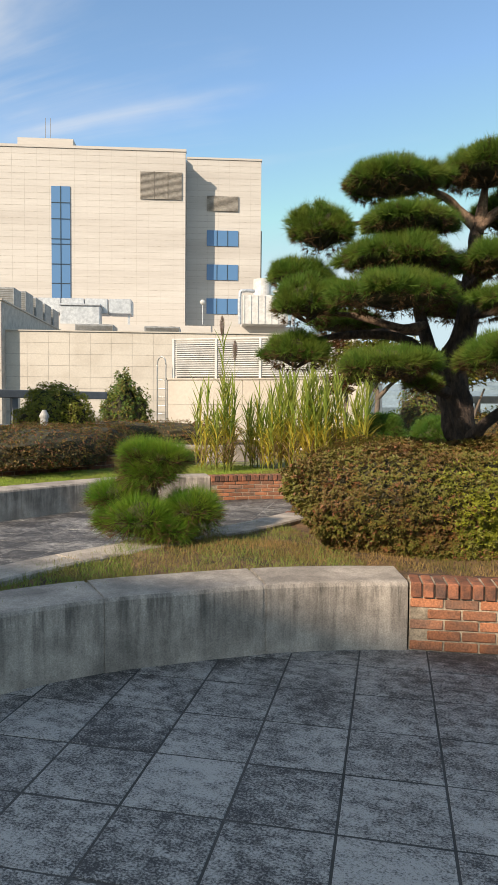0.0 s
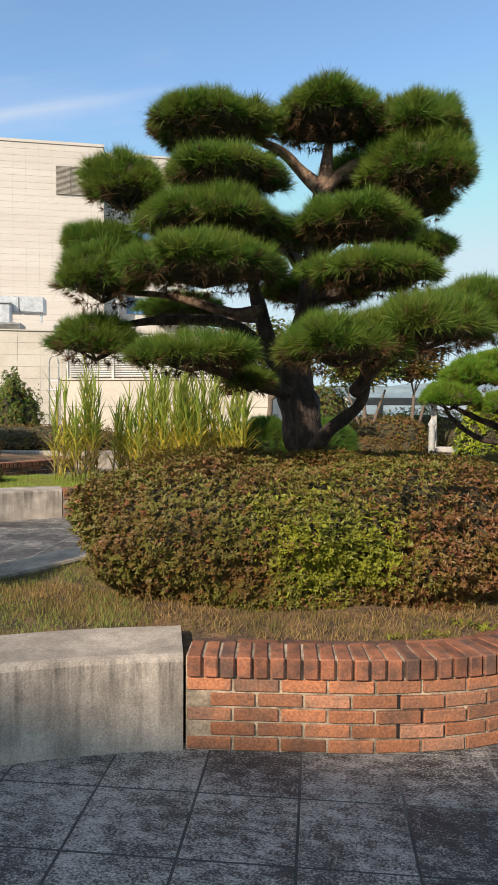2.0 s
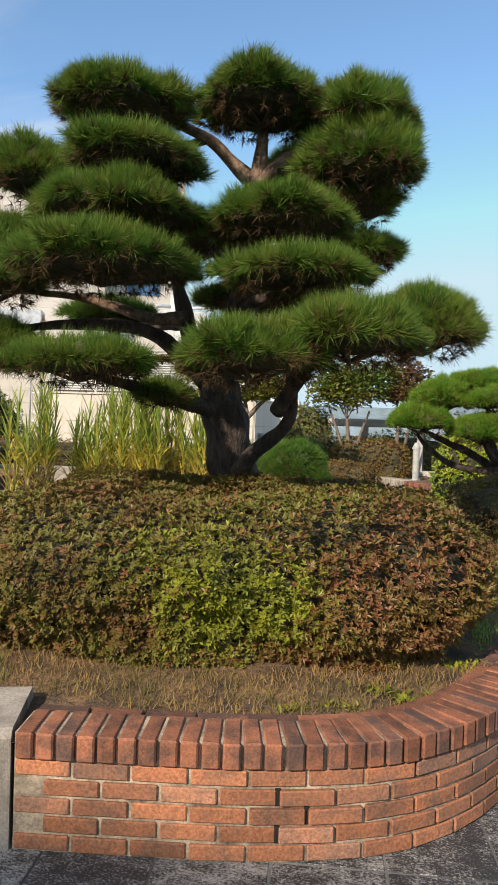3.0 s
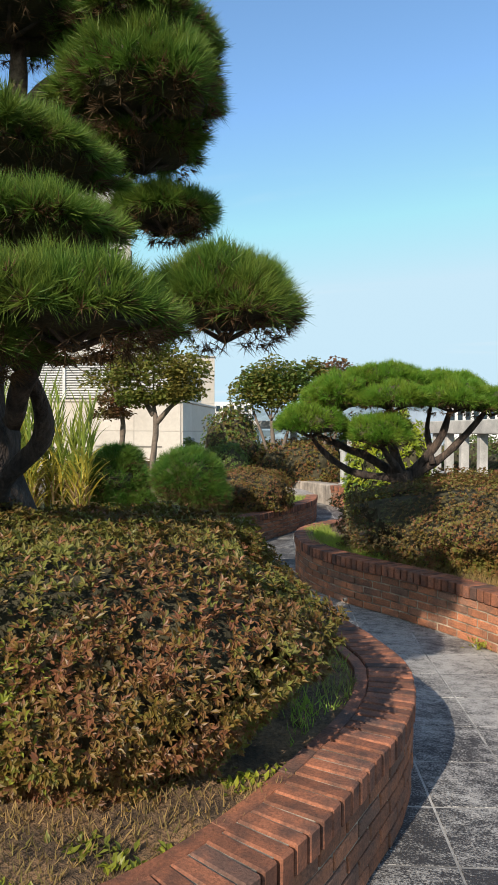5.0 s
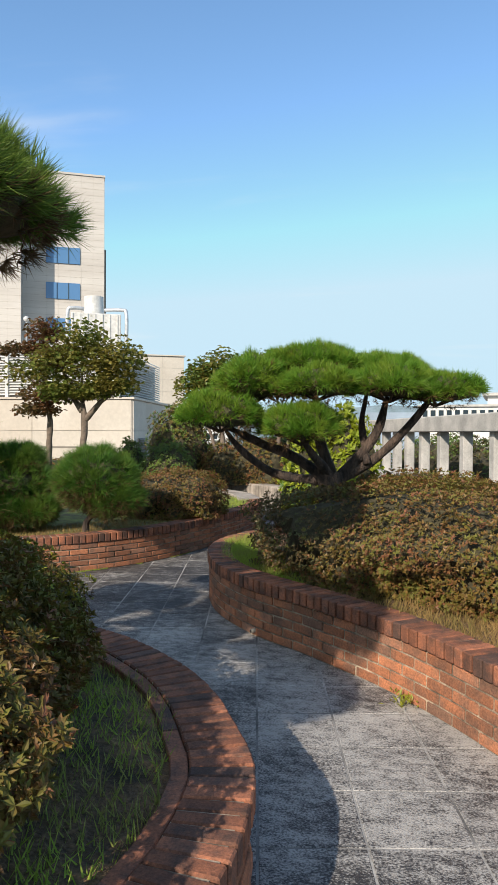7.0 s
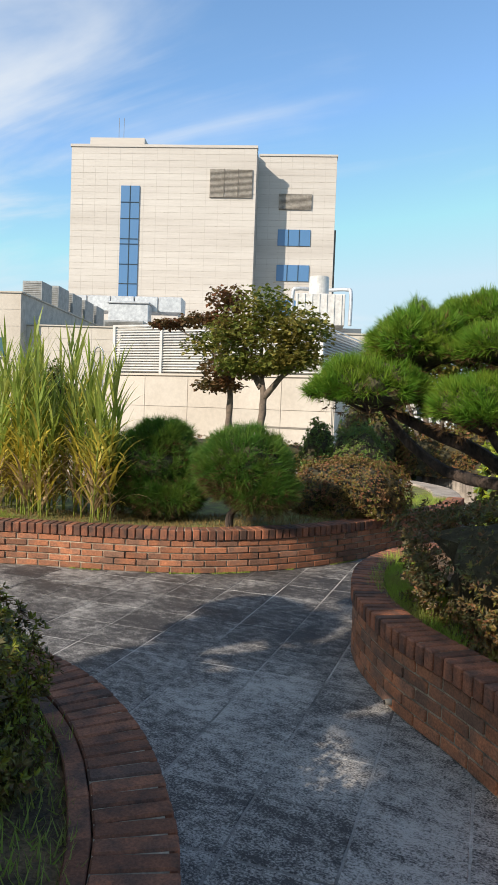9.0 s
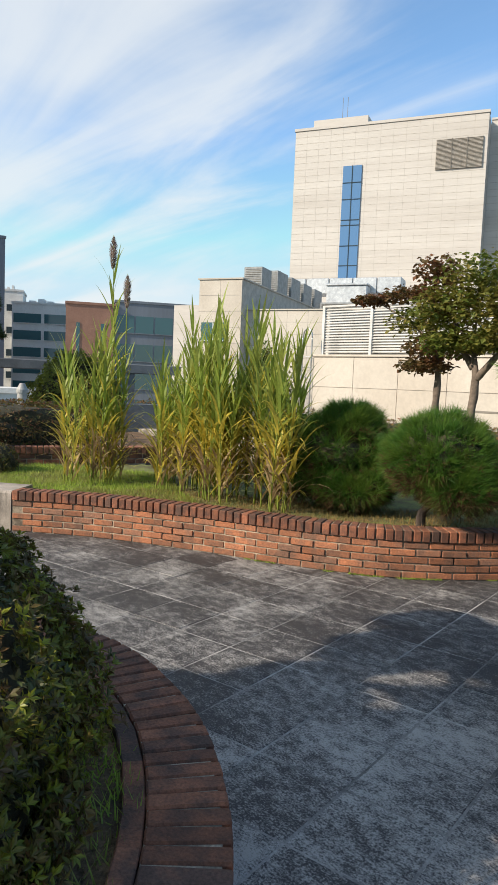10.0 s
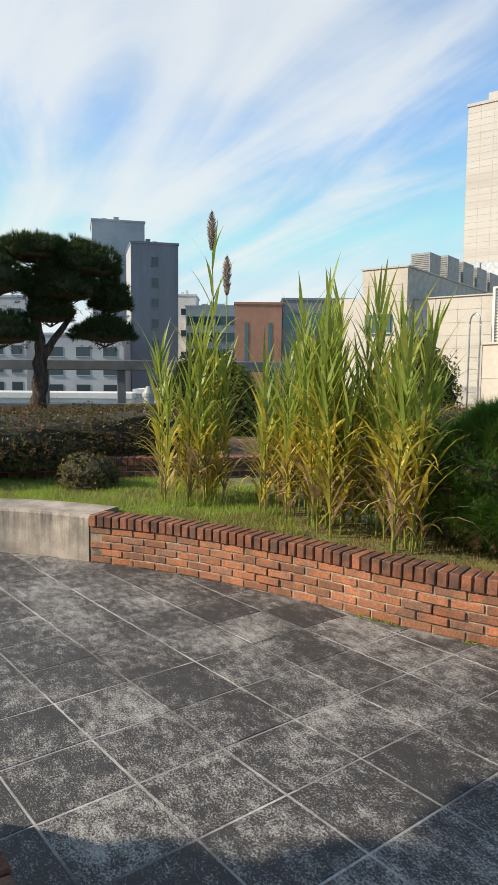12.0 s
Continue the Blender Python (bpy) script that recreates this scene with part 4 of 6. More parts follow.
# dark pine behind the far hedge
pine3 = thing("dark_pine", "cloud-pruned dark green pine behind a hedge", "pine tree")
part("trunk", tube([(-9.56, 10.09, 0.01), (-9.56, 10.09, 1.13), (-9.54, 10.13, 1.81), (-9.62, 10.07, 2.37), (-9.69, 9.94, 3.25)], [0.16, 0.135, 0.11, 0.085, 0.05], 10, 0.5), "bark", pine3)
part("limb", tube([(-9.54, 10.13, 1.75), (-9.56, 10.38, 2.13), (-9.56, 10.69, 2.56)], [0.075, 0.06, 0.035], 8, 0.3), "bark", pine3)
for i, (c, rx, ry, up, n) in enumerate([
    ((-9.56, 10.04, 3.48), 0.48, 0.53, 0.34, 480),
    ((-9.56, 10.8, 3.31), 0.55, 0.61, 0.44, 572),
    ((-9.56, 9.32, 2.98), 0.50, 0.55, 0.53, 502),
    ((-9.56, 10.5, 2.9), 0.50, 0.55, 0.49, 502),
    ((-9.56, 11.35, 2.74), 0.30, 0.33, 0.42, 308),
    ((-9.56, 11.24, 2.18), 0.41, 0.46, 0.33, 411),
    ((-9.56, 9.45, 2.13), 0.45, 0.50, 0.39, 450),
    ((-9.56, 10.3, 2.5), 0.31, 0.34, 0.34, 315),
]):
    pine_pad(pine3, c, rx * 1.2, ry * 1.2, up * 1.15, int(n * 1.5), material="needle_deep", seed=80 + i, brown=0.06, per=14, length=0.12, width=0.010)

# young pines: one in the first planter, two rounded ones in the third
needle_bush("young_pine", "small shaggy two-tiered pine bush on dry grass", [((-1.22, 4.37, 1.03), 0.17, 0.18, 0.13), ((-1.02, 4.37, 1.01), 0.17, 0.18, 0.13), ((-1.14, 4.32, 0.91), 0.20, 0.18, 0.10), ((-1.46, 4.42, 0.69), 0.25, 0.24, 0.16), ((-0.82, 4.42, 0.63), 0.22, 0.22, 0.17), ((-1.14, 4.22, 0.57), 0.27, 0.22, 0.18), ((-1.38, 4.32, 0.53), 0.20, 0.20, 0.12), ((-0.92, 4.27, 0.49), 0.18, 0.18, 0.12)],
            ([(-1.1, 4.44, 0.33), (-1.12, 4.42, 0.57), (-1.16, 4.4, 0.97)], [0.035, 0.03, 0.02]), 0.38, 11, 360, length=0.16)
needle_bush("round_pine", "rounded dense green pine bush with fork stem", [((-0.86, 11.32, 0.84), 0.58, 0.50, 0.40), ((-0.70, 11.35, 1.08), 0.30, 0.30, 0.26), ((-0.98, 11.2, 0.62), 0.46, 0.42, 0.26), ((-0.60, 11.25, 0.58), 0.40, 0.38, 0.24)],
            ([(-0.8, 11.35, 0.33), (-0.8, 11.35, 0.6), (-0.8, 11.35, 0.9)], [0.05, 0.04, 0.03]), 0.35, 21, 1000, "needle_mid", 0.85)
needle_bush("round_pine", "rounded dense green pine bush with bare forked stem", [((0.24, 11.35, 0.88), 0.46, 0.46, 0.42), ((0.46, 11.3, 0.70), 0.32, 0.32, 0.26)],
            ([(0.16, 11.25, 0.33), (0.16, 11.26, 0.48), (0.26, 11.28, 0.60), (0.25, 11.3, 0.85)], [0.04, 0.035, 0.03, 0.02]), 0.35, 31, 1300, "needle_mid", 0.75)

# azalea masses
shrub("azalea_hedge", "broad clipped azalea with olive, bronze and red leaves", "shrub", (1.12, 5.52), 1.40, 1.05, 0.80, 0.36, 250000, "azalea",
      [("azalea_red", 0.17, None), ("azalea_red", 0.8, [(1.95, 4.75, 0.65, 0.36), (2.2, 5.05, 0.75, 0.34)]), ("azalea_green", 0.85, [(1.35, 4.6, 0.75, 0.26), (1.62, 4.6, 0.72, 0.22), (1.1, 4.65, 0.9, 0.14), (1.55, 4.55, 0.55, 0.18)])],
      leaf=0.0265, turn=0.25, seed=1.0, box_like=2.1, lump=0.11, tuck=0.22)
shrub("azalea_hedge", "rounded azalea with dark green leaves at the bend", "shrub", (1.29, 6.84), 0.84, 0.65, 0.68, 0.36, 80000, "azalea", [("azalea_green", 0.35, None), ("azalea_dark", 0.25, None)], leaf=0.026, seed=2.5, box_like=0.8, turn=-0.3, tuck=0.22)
# dark leaf patches at its west end paint the shade under the pines
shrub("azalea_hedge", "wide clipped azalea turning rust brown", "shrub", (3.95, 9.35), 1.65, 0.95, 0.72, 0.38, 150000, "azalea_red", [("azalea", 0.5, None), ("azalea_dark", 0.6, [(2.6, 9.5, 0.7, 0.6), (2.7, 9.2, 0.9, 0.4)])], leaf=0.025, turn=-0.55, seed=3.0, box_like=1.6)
shrub("azalea_hedge", "low azalea mound turning orange brown", "shrub", (0.68, 12.9), 0.66, 0.6, 0.62, 0.36, 30000, "azalea_red", [("azalea", 0.5, None)], leaf=0.028, seed=4.0, box_like=0.8)
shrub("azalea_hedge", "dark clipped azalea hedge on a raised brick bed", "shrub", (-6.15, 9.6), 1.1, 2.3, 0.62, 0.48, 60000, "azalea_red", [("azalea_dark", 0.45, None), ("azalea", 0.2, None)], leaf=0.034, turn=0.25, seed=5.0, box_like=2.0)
shrub("grey_shrub", "small wispy grey-green shrub on the lawn", "shrub", (-4.45, 9.55), 0.33, 0.33, 0.36, 0.36, 4000, "azalea", [("azalea_dark", 0.5, None)], leaf=0.03, seed=6.0)
shrub("round_shrub", "tall rounded olive shrub with yellowing leaves", "shrub", (-8.6, 12.85), 0.92, 0.92, 1.46, 0.45, 42000, "azalea_green", [("maple", 0.45, None)], leaf=0.05, seed=7.0, lump=0.2)
shrub("leafy_shrub", "upright leafy green shrub by the pale wall", "shrub", (-11.6, 20.6), 0.85, 0.75, 2.3, 0.1, 20000, "box", [("maple", 0.4, None)], leaf=0.09, seed=8.0, lump=0.35)
shrub("azalea_hedge", "low brown azalea hedge along a white kerb", "shrub", (-8.3, 16.3), 2.6, 0.8, 0.62, 0.42, 22000, "azalea_red", [("azalea", 0.5, None)], leaf=0.045, turn=0.35, seed=9.0, box_like=2.0)
shrub("azalea_hedge", "low brown azalea hedge before the pale wall", "shrub", (-3.6, 17.6), 1.6, 0.6, 0.55, 0.36, 9000, "azalea_red", [("azalea", 0.5, None)], leaf=0.05, turn=0.3, seed=9.5, box_like=2.0)
shrub("small_conifer", "small rounded green conifer by the pale wall", "shrub", (-1.5, 17.0), 0.34, 0.34, 1.0, 0.36, 7000, "box", [], leaf=0.045, seed=10.0, group="small conifers")
shrub("small_conifer", "broad rounded green conifer", "shrub", (-0.6, 16.6), 0.55, 0.5, 0.95, 0.36, 9000, "box", [], leaf=0.045, seed=11.0, group="small conifers")
shrub("round_shrub", "rounded clipped shrub with yellow-green leaves", "shrub", (-1.05, 18.9), 0.74, 0.70, 2.05, 0.0, 14000, "box", [("azalea", 0.55, None)], leaf=0.06, seed=12.0, box_like=0.9)
shrub("azalea_hedge", "clipped brown azalea hedge beside a bollard", "shrub", (0.55, 18.5), 1.0, 0.5, 0.90, 0.38, 16000, "azalea_red", [("azalea", 0.5, None)], leaf=0.05, seed=13.0, box_like=1.5)
shrub("climber", "bright yellow-green leafy shrub behind the pine", "shrub", (2.95, 12.6), 0.38, 0.36, 1.40, 0.36, 8000, "climber", [], leaf=0.07, seed=14.0, lump=0.25)
shrub("azalea_hedge", "clipped orange-brown azalea before the grey posts", "shrub", (3.9, 13.3), 0.85, 0.6, 0.62, 0.38, 8000, "azalea_red", [("azalea", 0.6, None)], leaf=0.045, seed=15.0, box_like=1.0)
shrub("climber", "yellow-green leafy climber spreading behind the pine limbs", "shrub", (2.5, 12.6), 0.36, 0.34, 1.15, 0.36, 11000, "climber", [("box", 0.25, None)], leaf=0.07, seed=14.5, lump=0.25, box_like=0.6)
shrub("green_hedge", "uneven dark green hedge beneath the far beam", "shrub", (1.0, 20.9), 2.6, 0.7, 1.35, 0.0, 20000, "box", [("azalea", 0.4, None)], leaf=0.07, seed=17.0, lump=0.25, box_like=1.2)
shrub("dark_shrub", "tall dark green hedge behind the grey posts", "shrub", (7.0, 12.0), 0.8, 3.0, 1.42, 0.0, 24000, "box", [("azalea_dark", 0.4, None)], leaf=0.06, seed=16.5, box_like=2.0, turn=0.29)
shrub("dark_shrub", "tall dark green hedge at the beam's far end", "shrub", (4.7, 20.6), 0.8, 1.7, 1.40, 0.0, 14000, "box", [("azalea_dark", 0.4, None)], leaf=0.06, seed=18.5, box_like=2.0, turn=0.29)
shrub("dark_shrub", "tall dark green shrubs behind the grey posts", "shrub", (5.6, 17.0), 0.8, 2.4, 1.40, 0.0, 18000, "box", [("azalea_dark", 0.6, None)], leaf=0.07, seed=16.0, box_like=2.0, turn=0.29)


def leafy_tree(name, label, base, forks, clumps, count, materials, leaf=0.075):
    """A small broad-leaved tree: forked stem, twigs into each clump, and loose layered leaves."""
    ob = thing(name, label, "tree", at=(0, 0, 0))
    for i, (pts, rad) in enumerate(forks):
        part("trunk" if i == 0 else "limb", tube(pts, rad, 8, 0.3), "branch", ob)
    hub = forks[0][0][-1]
    for i, (c, rx, ry, rz, mat_) in enumerate(clumps):
        bm = tube([hub, ((hub[0] + c[0]) / 2, (hub[1] + c[1]) / 2, (hub[2] + c[2]) / 2 + 0.05), c], [0.02, 0.013, 0.005], 5)
        part("twig", bm, "branch", ob)
        n = count
        q = unit(rng.normal(size=(n, 3))) * (rng.random(n) ** 0.45)[:, None]
        q[:, 2] = np.round(q[:, 2] * 3) / 3 + rng.normal(0, 0.07, n)
        p = q * np.array([rx * 1.15, ry * 1.15, rz * 1.2]) + np.array(c)
        p[:, 2] += 0.10 * np.sin(p[:, 0] * 9 + i) * rz
        d = unit(np.column_stack([rng.normal(0, 1, n), rng.normal(0, 1, n), rng.normal(-0.35, 0.3, n)]))
        up = unit(np.column_stack([rng.normal(0, 0.4, n), rng.normal(0, 0.4, n), np.ones(n)]))
        L = rng.uniform(0.6, 1.3, n) * leaf
        V, F = leaves(p, d, up, L, L * 0.75)
        from_np("foliage", V, F, mat_, ob)
    return ob


leafy_tree("maple_tree", "small maple with green and yellow layered leaves", (-1.5, 14.85, 0.36),
           [([(-1.55, 14.9, 0.3), (-1.56, 14.9, 0.9), (-1.5, 14.9, 1.6), (-1.55, 14.9, 1.95)], [0.07, 0.06, 0.055, 0.04]),
            ([(-1.5, 14.9, 1.65), (-1.2, 14.85, 1.95), (-0.9, 14.8, 2.15)], [0.05, 0.04, 0.02]), ([(-1.55, 14.9, 1.8), (-1.8, 14.9, 2.2), (-1.9, 14.9, 2.6)], [0.05, 0.035, 0.02])],
           [((-1.55, 14.9, 3.0), 0.42, 0.5, 0.28, "maple"), ((-1.95, 14.8, 2.6), 0.4, 0.5, 0.3, "maple"), ((-1.3, 14.8, 2.6), 0.45, 0.5, 0.28, "maple"), ((-0.85, 14.85, 2.65), 0.38, 0.45, 0.28, "maple"), ((-0.95, 14.8, 2.25), 0.4, 0.4, 0.16, "maple"), ((-1.85, 14.8, 2.15), 0.35, 0.4, 0.16, "maple"), ((-1.3, 14.85, 2.15), 0.3, 0.4, 0.14, "maple")], 900, None, leaf=0.085)
leafy_tree("maple_tree", "slender maple with reddish brown leaves", (-2.3, 15.25, 0.36),
           [([(-2.33, 15.25, 0.3), (-2.33, 15.25, 1.0), (-2.3, 15.25, 1.7), (-2.4, 15.2, 2.2)], [0.06, 0.055, 0.05, 0.03])],
           [((-2.75, 15.2, 2.9), 0.42, 0.4, 0.10, "maple_red"), ((-2.35, 15.2, 3.2), 0.28, 0.4, 0.2, "maple_red"), ((-2.6, 15.2, 2.5), 0.5, 0.4, 0.2, "maple"), ((-2.35, 15.2, 2.1), 0.42, 0.45, 0.16, "maple_red"), ((-2.2, 15.2, 2.75), 0.4, 0.4, 0.2, "maple_red"), ((-2.5, 15.2, 1.85), 0.35, 0.4, 0.1, "maple_red"), ((-3.45, 15.1, 2.85), 0.28, 0.3, 0.06, "maple_red")], 650, None, leaf=0.08)
leafy_tree("broadleaf_tree", "small broadleaf tree with olive leaves and several stems", (0.05, 18.3, 0.3),
           [([(0.10, 18.3, 0.2), (0.08, 18.3, 1.0), (0.02, 18.3, 1.75)], [0.07, 0.06, 0.04]), ([(0.15, 18.3, 0.4), (0.30, 18.3, 1.2), (0.55, 18.3, 1.95)], [0.05, 0.04, 0.02]), ([(0.05, 18.3, 0.4), (-0.12, 18.3, 1.2), (-0.40, 18.3, 1.95)], [0.05, 0.04, 0.02])],
           [((-0.45, 18.3, 2.45), 0.48, 0.6, 0.36, "maple"), ((0.05, 18.3, 2.82), 0.60, 0.7, 0.32, "maple"), ((0.55, 18.3, 2.60), 0.55, 0.6, 0.36, "box"), ((0.05, 18.2, 2.32), 0.62, 0.6, 0.28, "maple"), ((-0.20, 18.2, 2.62), 0.5, 0.5, 0.3, "box")], 1200, None, leaf=0.10)
leafy_tree("broadleaf_tree", "small broadleaf tree with browning olive leaves", (1.25, 18.7, 0.3),
           [([(1.20, 18.7, 0.2), (1.18, 18.7, 1.0), (1.22, 18.7, 1.85)], [0.06, 0.05, 0.035]), ([(1.22, 18.7, 0.5), (1.4, 18.7, 1.3), (1.6, 18.7, 2.1)], [0.045, 0.035, 0.02])],
           [((0.95, 18.7, 2.85), 0.45, 0.5, 0.28, "maple"), ((1.45, 18.7, 2.85), 0.48, 0.5, 0.28, "maple_red"), ((1.55, 18.7, 2.45), 0.45, 0.5, 0.22, "maple"), ((1.1, 18.6, 2.4), 0.45, 0.5, 0.22, "maple_red")], 900, None, leaf=0.10)


def reed_clump(centre, radius, stems, height, base, seed, plume=False, yellow=0.9):
    """A clump of tall reed: upright stems, arching strap leaves, yellow and dried ones low down."""
    ob = thing("giant_reed", "tall clump of green reed with yellowed lower leaves", "reed", group="reed clumps", at=(0, 0, 0))
    r = random.Random(seed)
    sets = {"reed": ([], []), "reed_yellow": ([], []), "reed_dry": ([], [])}

    def strap(kind, p, az, rise, droop, length, width):
        vs, fs = sets[kind]
        o = len(vs)
        side = Vector((-math.sin(az), math.cos(az), 0)) * width / 2
        seg = 6
        pos, el = Vector(p), rise
        for k in range(seg + 1):
            t = k / seg
            w = max(0.03, math.sin(math.pi * min(1, 0.25 + 0.75 * t)) if t > 0.0 else 0.6)
            vs += [tuple(pos - side * w), tuple(pos + side * w)]
            pos = pos + Vector((math.cos(az) * math.cos(el), math.sin(az) * math.cos(el), math.sin(el))) * length / seg
            el -= droop / seg * (0.5 + t)
        fs += [(o + 2 * k, o + 2 * k + 1, o + 2 * k + 3, o + 2 * k + 2) for k in range(seg)]

    for i in range(stems):
        a, d = r.uniform(0, 6.28), radius * math.sqrt(r.random())
        x, y = centre[0] + d * math.cos(a), centre[1] + d * math.sin(a) * 0.8
        h = height * r.uniform(0.48, 1.03) * (1 - 0.25 * (d / radius) ** 2)
        if plume and i == 0:
            h = plume - base
        if plume and i == 0:
            x -= 0.14
        lean = (r.uniform(-0.08, 0.08), r.uniform(-0.08, 0.08))
        top = (x + lean[0] * h, y + lean[1] * h, base + h * 0.93)
        sub = tube([(x, y, base - 0.03), (x + lean[0] * h * 0.4, y + lean[1] * h * 0.4, base + h * 0.5), top], [0.008, 0.007, 0.003], 5)
        part("stalk", sub, "reed", ob)
        n = int(18 + 8 * h)
        for k in range(n):
            t = 0.04 + 0.94 * k / n
            if plume and i == 0 and t > 0.90:
                break
            p = (x + lean[0] * h * t, y + lean[1] * h * t, base + h * 0.93 * t)
            az = k * 2.4 + r.uniform(-0.6, 0.6)
            kind = "reed"
            if t < 0.65 and r.random() < yellow * (1.7 - 2.1 * t):
                kind = "reed_yellow"
            if t < 0.26 and r.random() < 0.6:
                kind = "reed_dry"
            if t > 0.6:
                strap(kind, p, az, radians(r.uniform(62, 82)), r.uniform(0.1, 0.6), r.uniform(0.30, 0.48), 0.025)
            else:
                strap(kind, p, az, radians(r.uniform(50, 75)), r.uniform(0.9, 2.5), r.uniform(0.35, 0.62), 0.024)
        if plume and i < 2:
            hh = plume - 0.42 * i
            V, F = [], []
            n = 500
            zz_ = np.random.default_rng(seed + i).uniform(0, 1, n)
            rad = 0.042 * np.sin(np.pi * (0.12 + 0.85 * zz_)) ** 0.8
            an = rng.uniform(0, 6.28, n)
            px = np.column_stack([top[0] + rad * 0.3 * np.cos(an), top[1] + rad * 0.3 * np.sin(an), hh - 0.36 + 0.34 * zz_])
            dd = unit(np.column_stack([np.cos(an), np.sin(an), np.full(n, 1.5)]))
            V, F = blades(px, dd, rad * 1.6, 0.008)
            from_np("plume", V, F, "plume", ob, "pinkish brown feathery seed plume")
            st = tube([top, (top[0], top[1], hh - 0.3), (top[0], top[1], hh)], [0.006, 0.005, 0.003], 5)
            part("plume_stalk", st, "reed", ob)
    for kind, (vs, fs) in sets.items():
        if vs:
            from_np({"reed": "green_foliage", "reed_yellow": "yellow_foliage", "reed_dry": "dry_foliage"}[kind], vs, fs, kind, ob)
    return ob


reed_clump((-3.25, 10.15), 0.40, 17, 1.75, 0.35, 1, plume=2.98)
reed_clump((-2.2, 10.75), 0.48, 28, 2.06, 0.36, 2)
reed_clump((-1.55, 10.75), 0.45, 28, 2.0, 0.37, 3)
reed_clump((-0.98, 10.68), 0.22, 10, 1.75, 0.37, 4)
reed_clump((-2.75, 11.0), 0.40, 14, 1.5, 0.36, 5)

# low growth on the beds
GRASS_A = [(-1.5, 3.4), (-0.9, 3.0), (-0.1, 3.8), (0.6, 4.25), (0.0, 4.9), (-0.5, 5.6), (-1.0, 5.0)]
turf("grass_patch", GRASS_A, 11000, RIM - 0.045, MOUND_A, "half_dry", "short yellowing grass beside the cast stone wall", (0.02, 0.055), 0.005)
turf("grass_patch", [(-1.6, 2.2), (-1.1, 2.2), (-0.6, 3.2), (-1.1, 4.0), (-1.4, 3.4)], 3500, RIM - 0.045, MOUND_A, "half_dry", "short yellowing grass in the narrow bed")
turf("dry_grass", [(-0.9, 4.0), (0.6, 4.2), (1.3, 4.15), (2.2, 4.45), (2.6, 5.2), (2.2, 5.0), (1.4, 4.6), (0.3, 4.7), (-0.7, 4.7)], 6000, RIM - 0.045, MOUND_A, "dry_grass", "dry brown grass and needle litter", (0.02, 0.06))
turf("grass_patch", [(1.0, 7.75), (1.9, 7.4), (2.5, 6.8), (2.72, 6.0), (2.5, 5.4), (2.3, 6.2), (1.9, 7.0), (1.2, 7.4)], 2600, RIM - 0.045, MOUND_A, "grass", "thin green grass along the brick rim", (0.03, 0.09))
turf("lawn_grass", [(-5.9, 6.2), (-4.85, 6.4), (-4.5, 7.5), (-4.0, 8.55), (-3.2, 9.35), (-2.6, 9.75), (-1.5, 10.3), (-2.2, 10.6), (-3.3, 11.2), (-4.6, 10.6), (-5.3, 9.0)], 34000, 0.345, MOUND_C, "grass", "short bright green lawn grass", (0.03, 0.07))
turf("dry_grass", [(-2.6, 9.8), (-1.3, 10.25), (0.0, 10.75), (0.7, 11.5), (1.0, 12.5), (1.2, 13.8), (0.0, 12.0), (-1.0, 11.2), (-2.2, 10.7)], 9000, 0.345, MOUND_C, "dry_grass", "sparse dry grass in the bed", (0.02, 0.06))
turf("grass_patch", [(1.0, 13.5), (1.3, 14.0), (1.35, 15.0), (0.9, 15.6), (0.3, 13.9)], 3000, 0.345, MOUND_C, "grass", "short grass at the bed's end")
turf("grass_patch", [(2.0, 9.9), (2.35, 9.45), (2.8, 9.0), (2.7, 9.4), (2.2, 10.4), (2.0, 11.2), (1.85, 10.7)], 4500, RIM - 0.05, MOUND_B, "grass", "green grass along the brick rim", (0.05, 0.12))
turf("dry_grass", [(2.9, 8.85), (3.5, 8.2), (4.1, 7.4), (4.5, 7.0), (4.6, 7.6), (3.8, 8.6), (3.1, 9.0)], 3500, RIM - 0.05, MOUND_B, "dry_grass", "dry brown grass beside the brick rim", (0.03, 0.10))
ivy = scatter([(1.7, 4.3), (2.2, 4.5), (2.5, 5.0), (2.62, 5.5), (2.45, 5.5), (2.2, 4.9), (1.8, 4.55)], 700)
ivy = ivy[np.array([noise.noise(Vector((x * 4, y * 4, 0))) > 0.02 for x, y in ivy])]
n_ = len(ivy)
V_, F_ = leaves(np.column_stack([ivy, np.full(n_, RIM - 0.03)]), unit(np.column_stack([rng.normal(size=(n_, 2)), rng.uniform(0.1, 0.9, n_)])), np.tile([0, 0, 1.0], (n_, 1)), rng.uniform(0.02, 0.045, n_), 0.018)
tagged(from_np("ground_weeds", V_, F_, "azalea_green"), "small bright green weeds inside the brick rim", "weeds", kind="stuff")
weed = thing("weed", "small bright green weed at the wall's foot", "weed")
n_ = 60
q_ = np.column_stack([rng.normal(3.44, 0.04, n_), rng.normal(7.99, 0.05, n_), rng.uniform(0.005, 0.04, n_)])
V_, F_ = leaves(q_, unit(np.column_stack([rng.normal(size=(n_, 2)), rng.uniform(0.2, 1.2, n_)])), np.tile([0, 0, 1.0], (n_, 1)), rng.uniform(0.03, 0.055, n_), 0.014)
from_np("leaf_tuft", V_, F_, "azalea_green", weed)

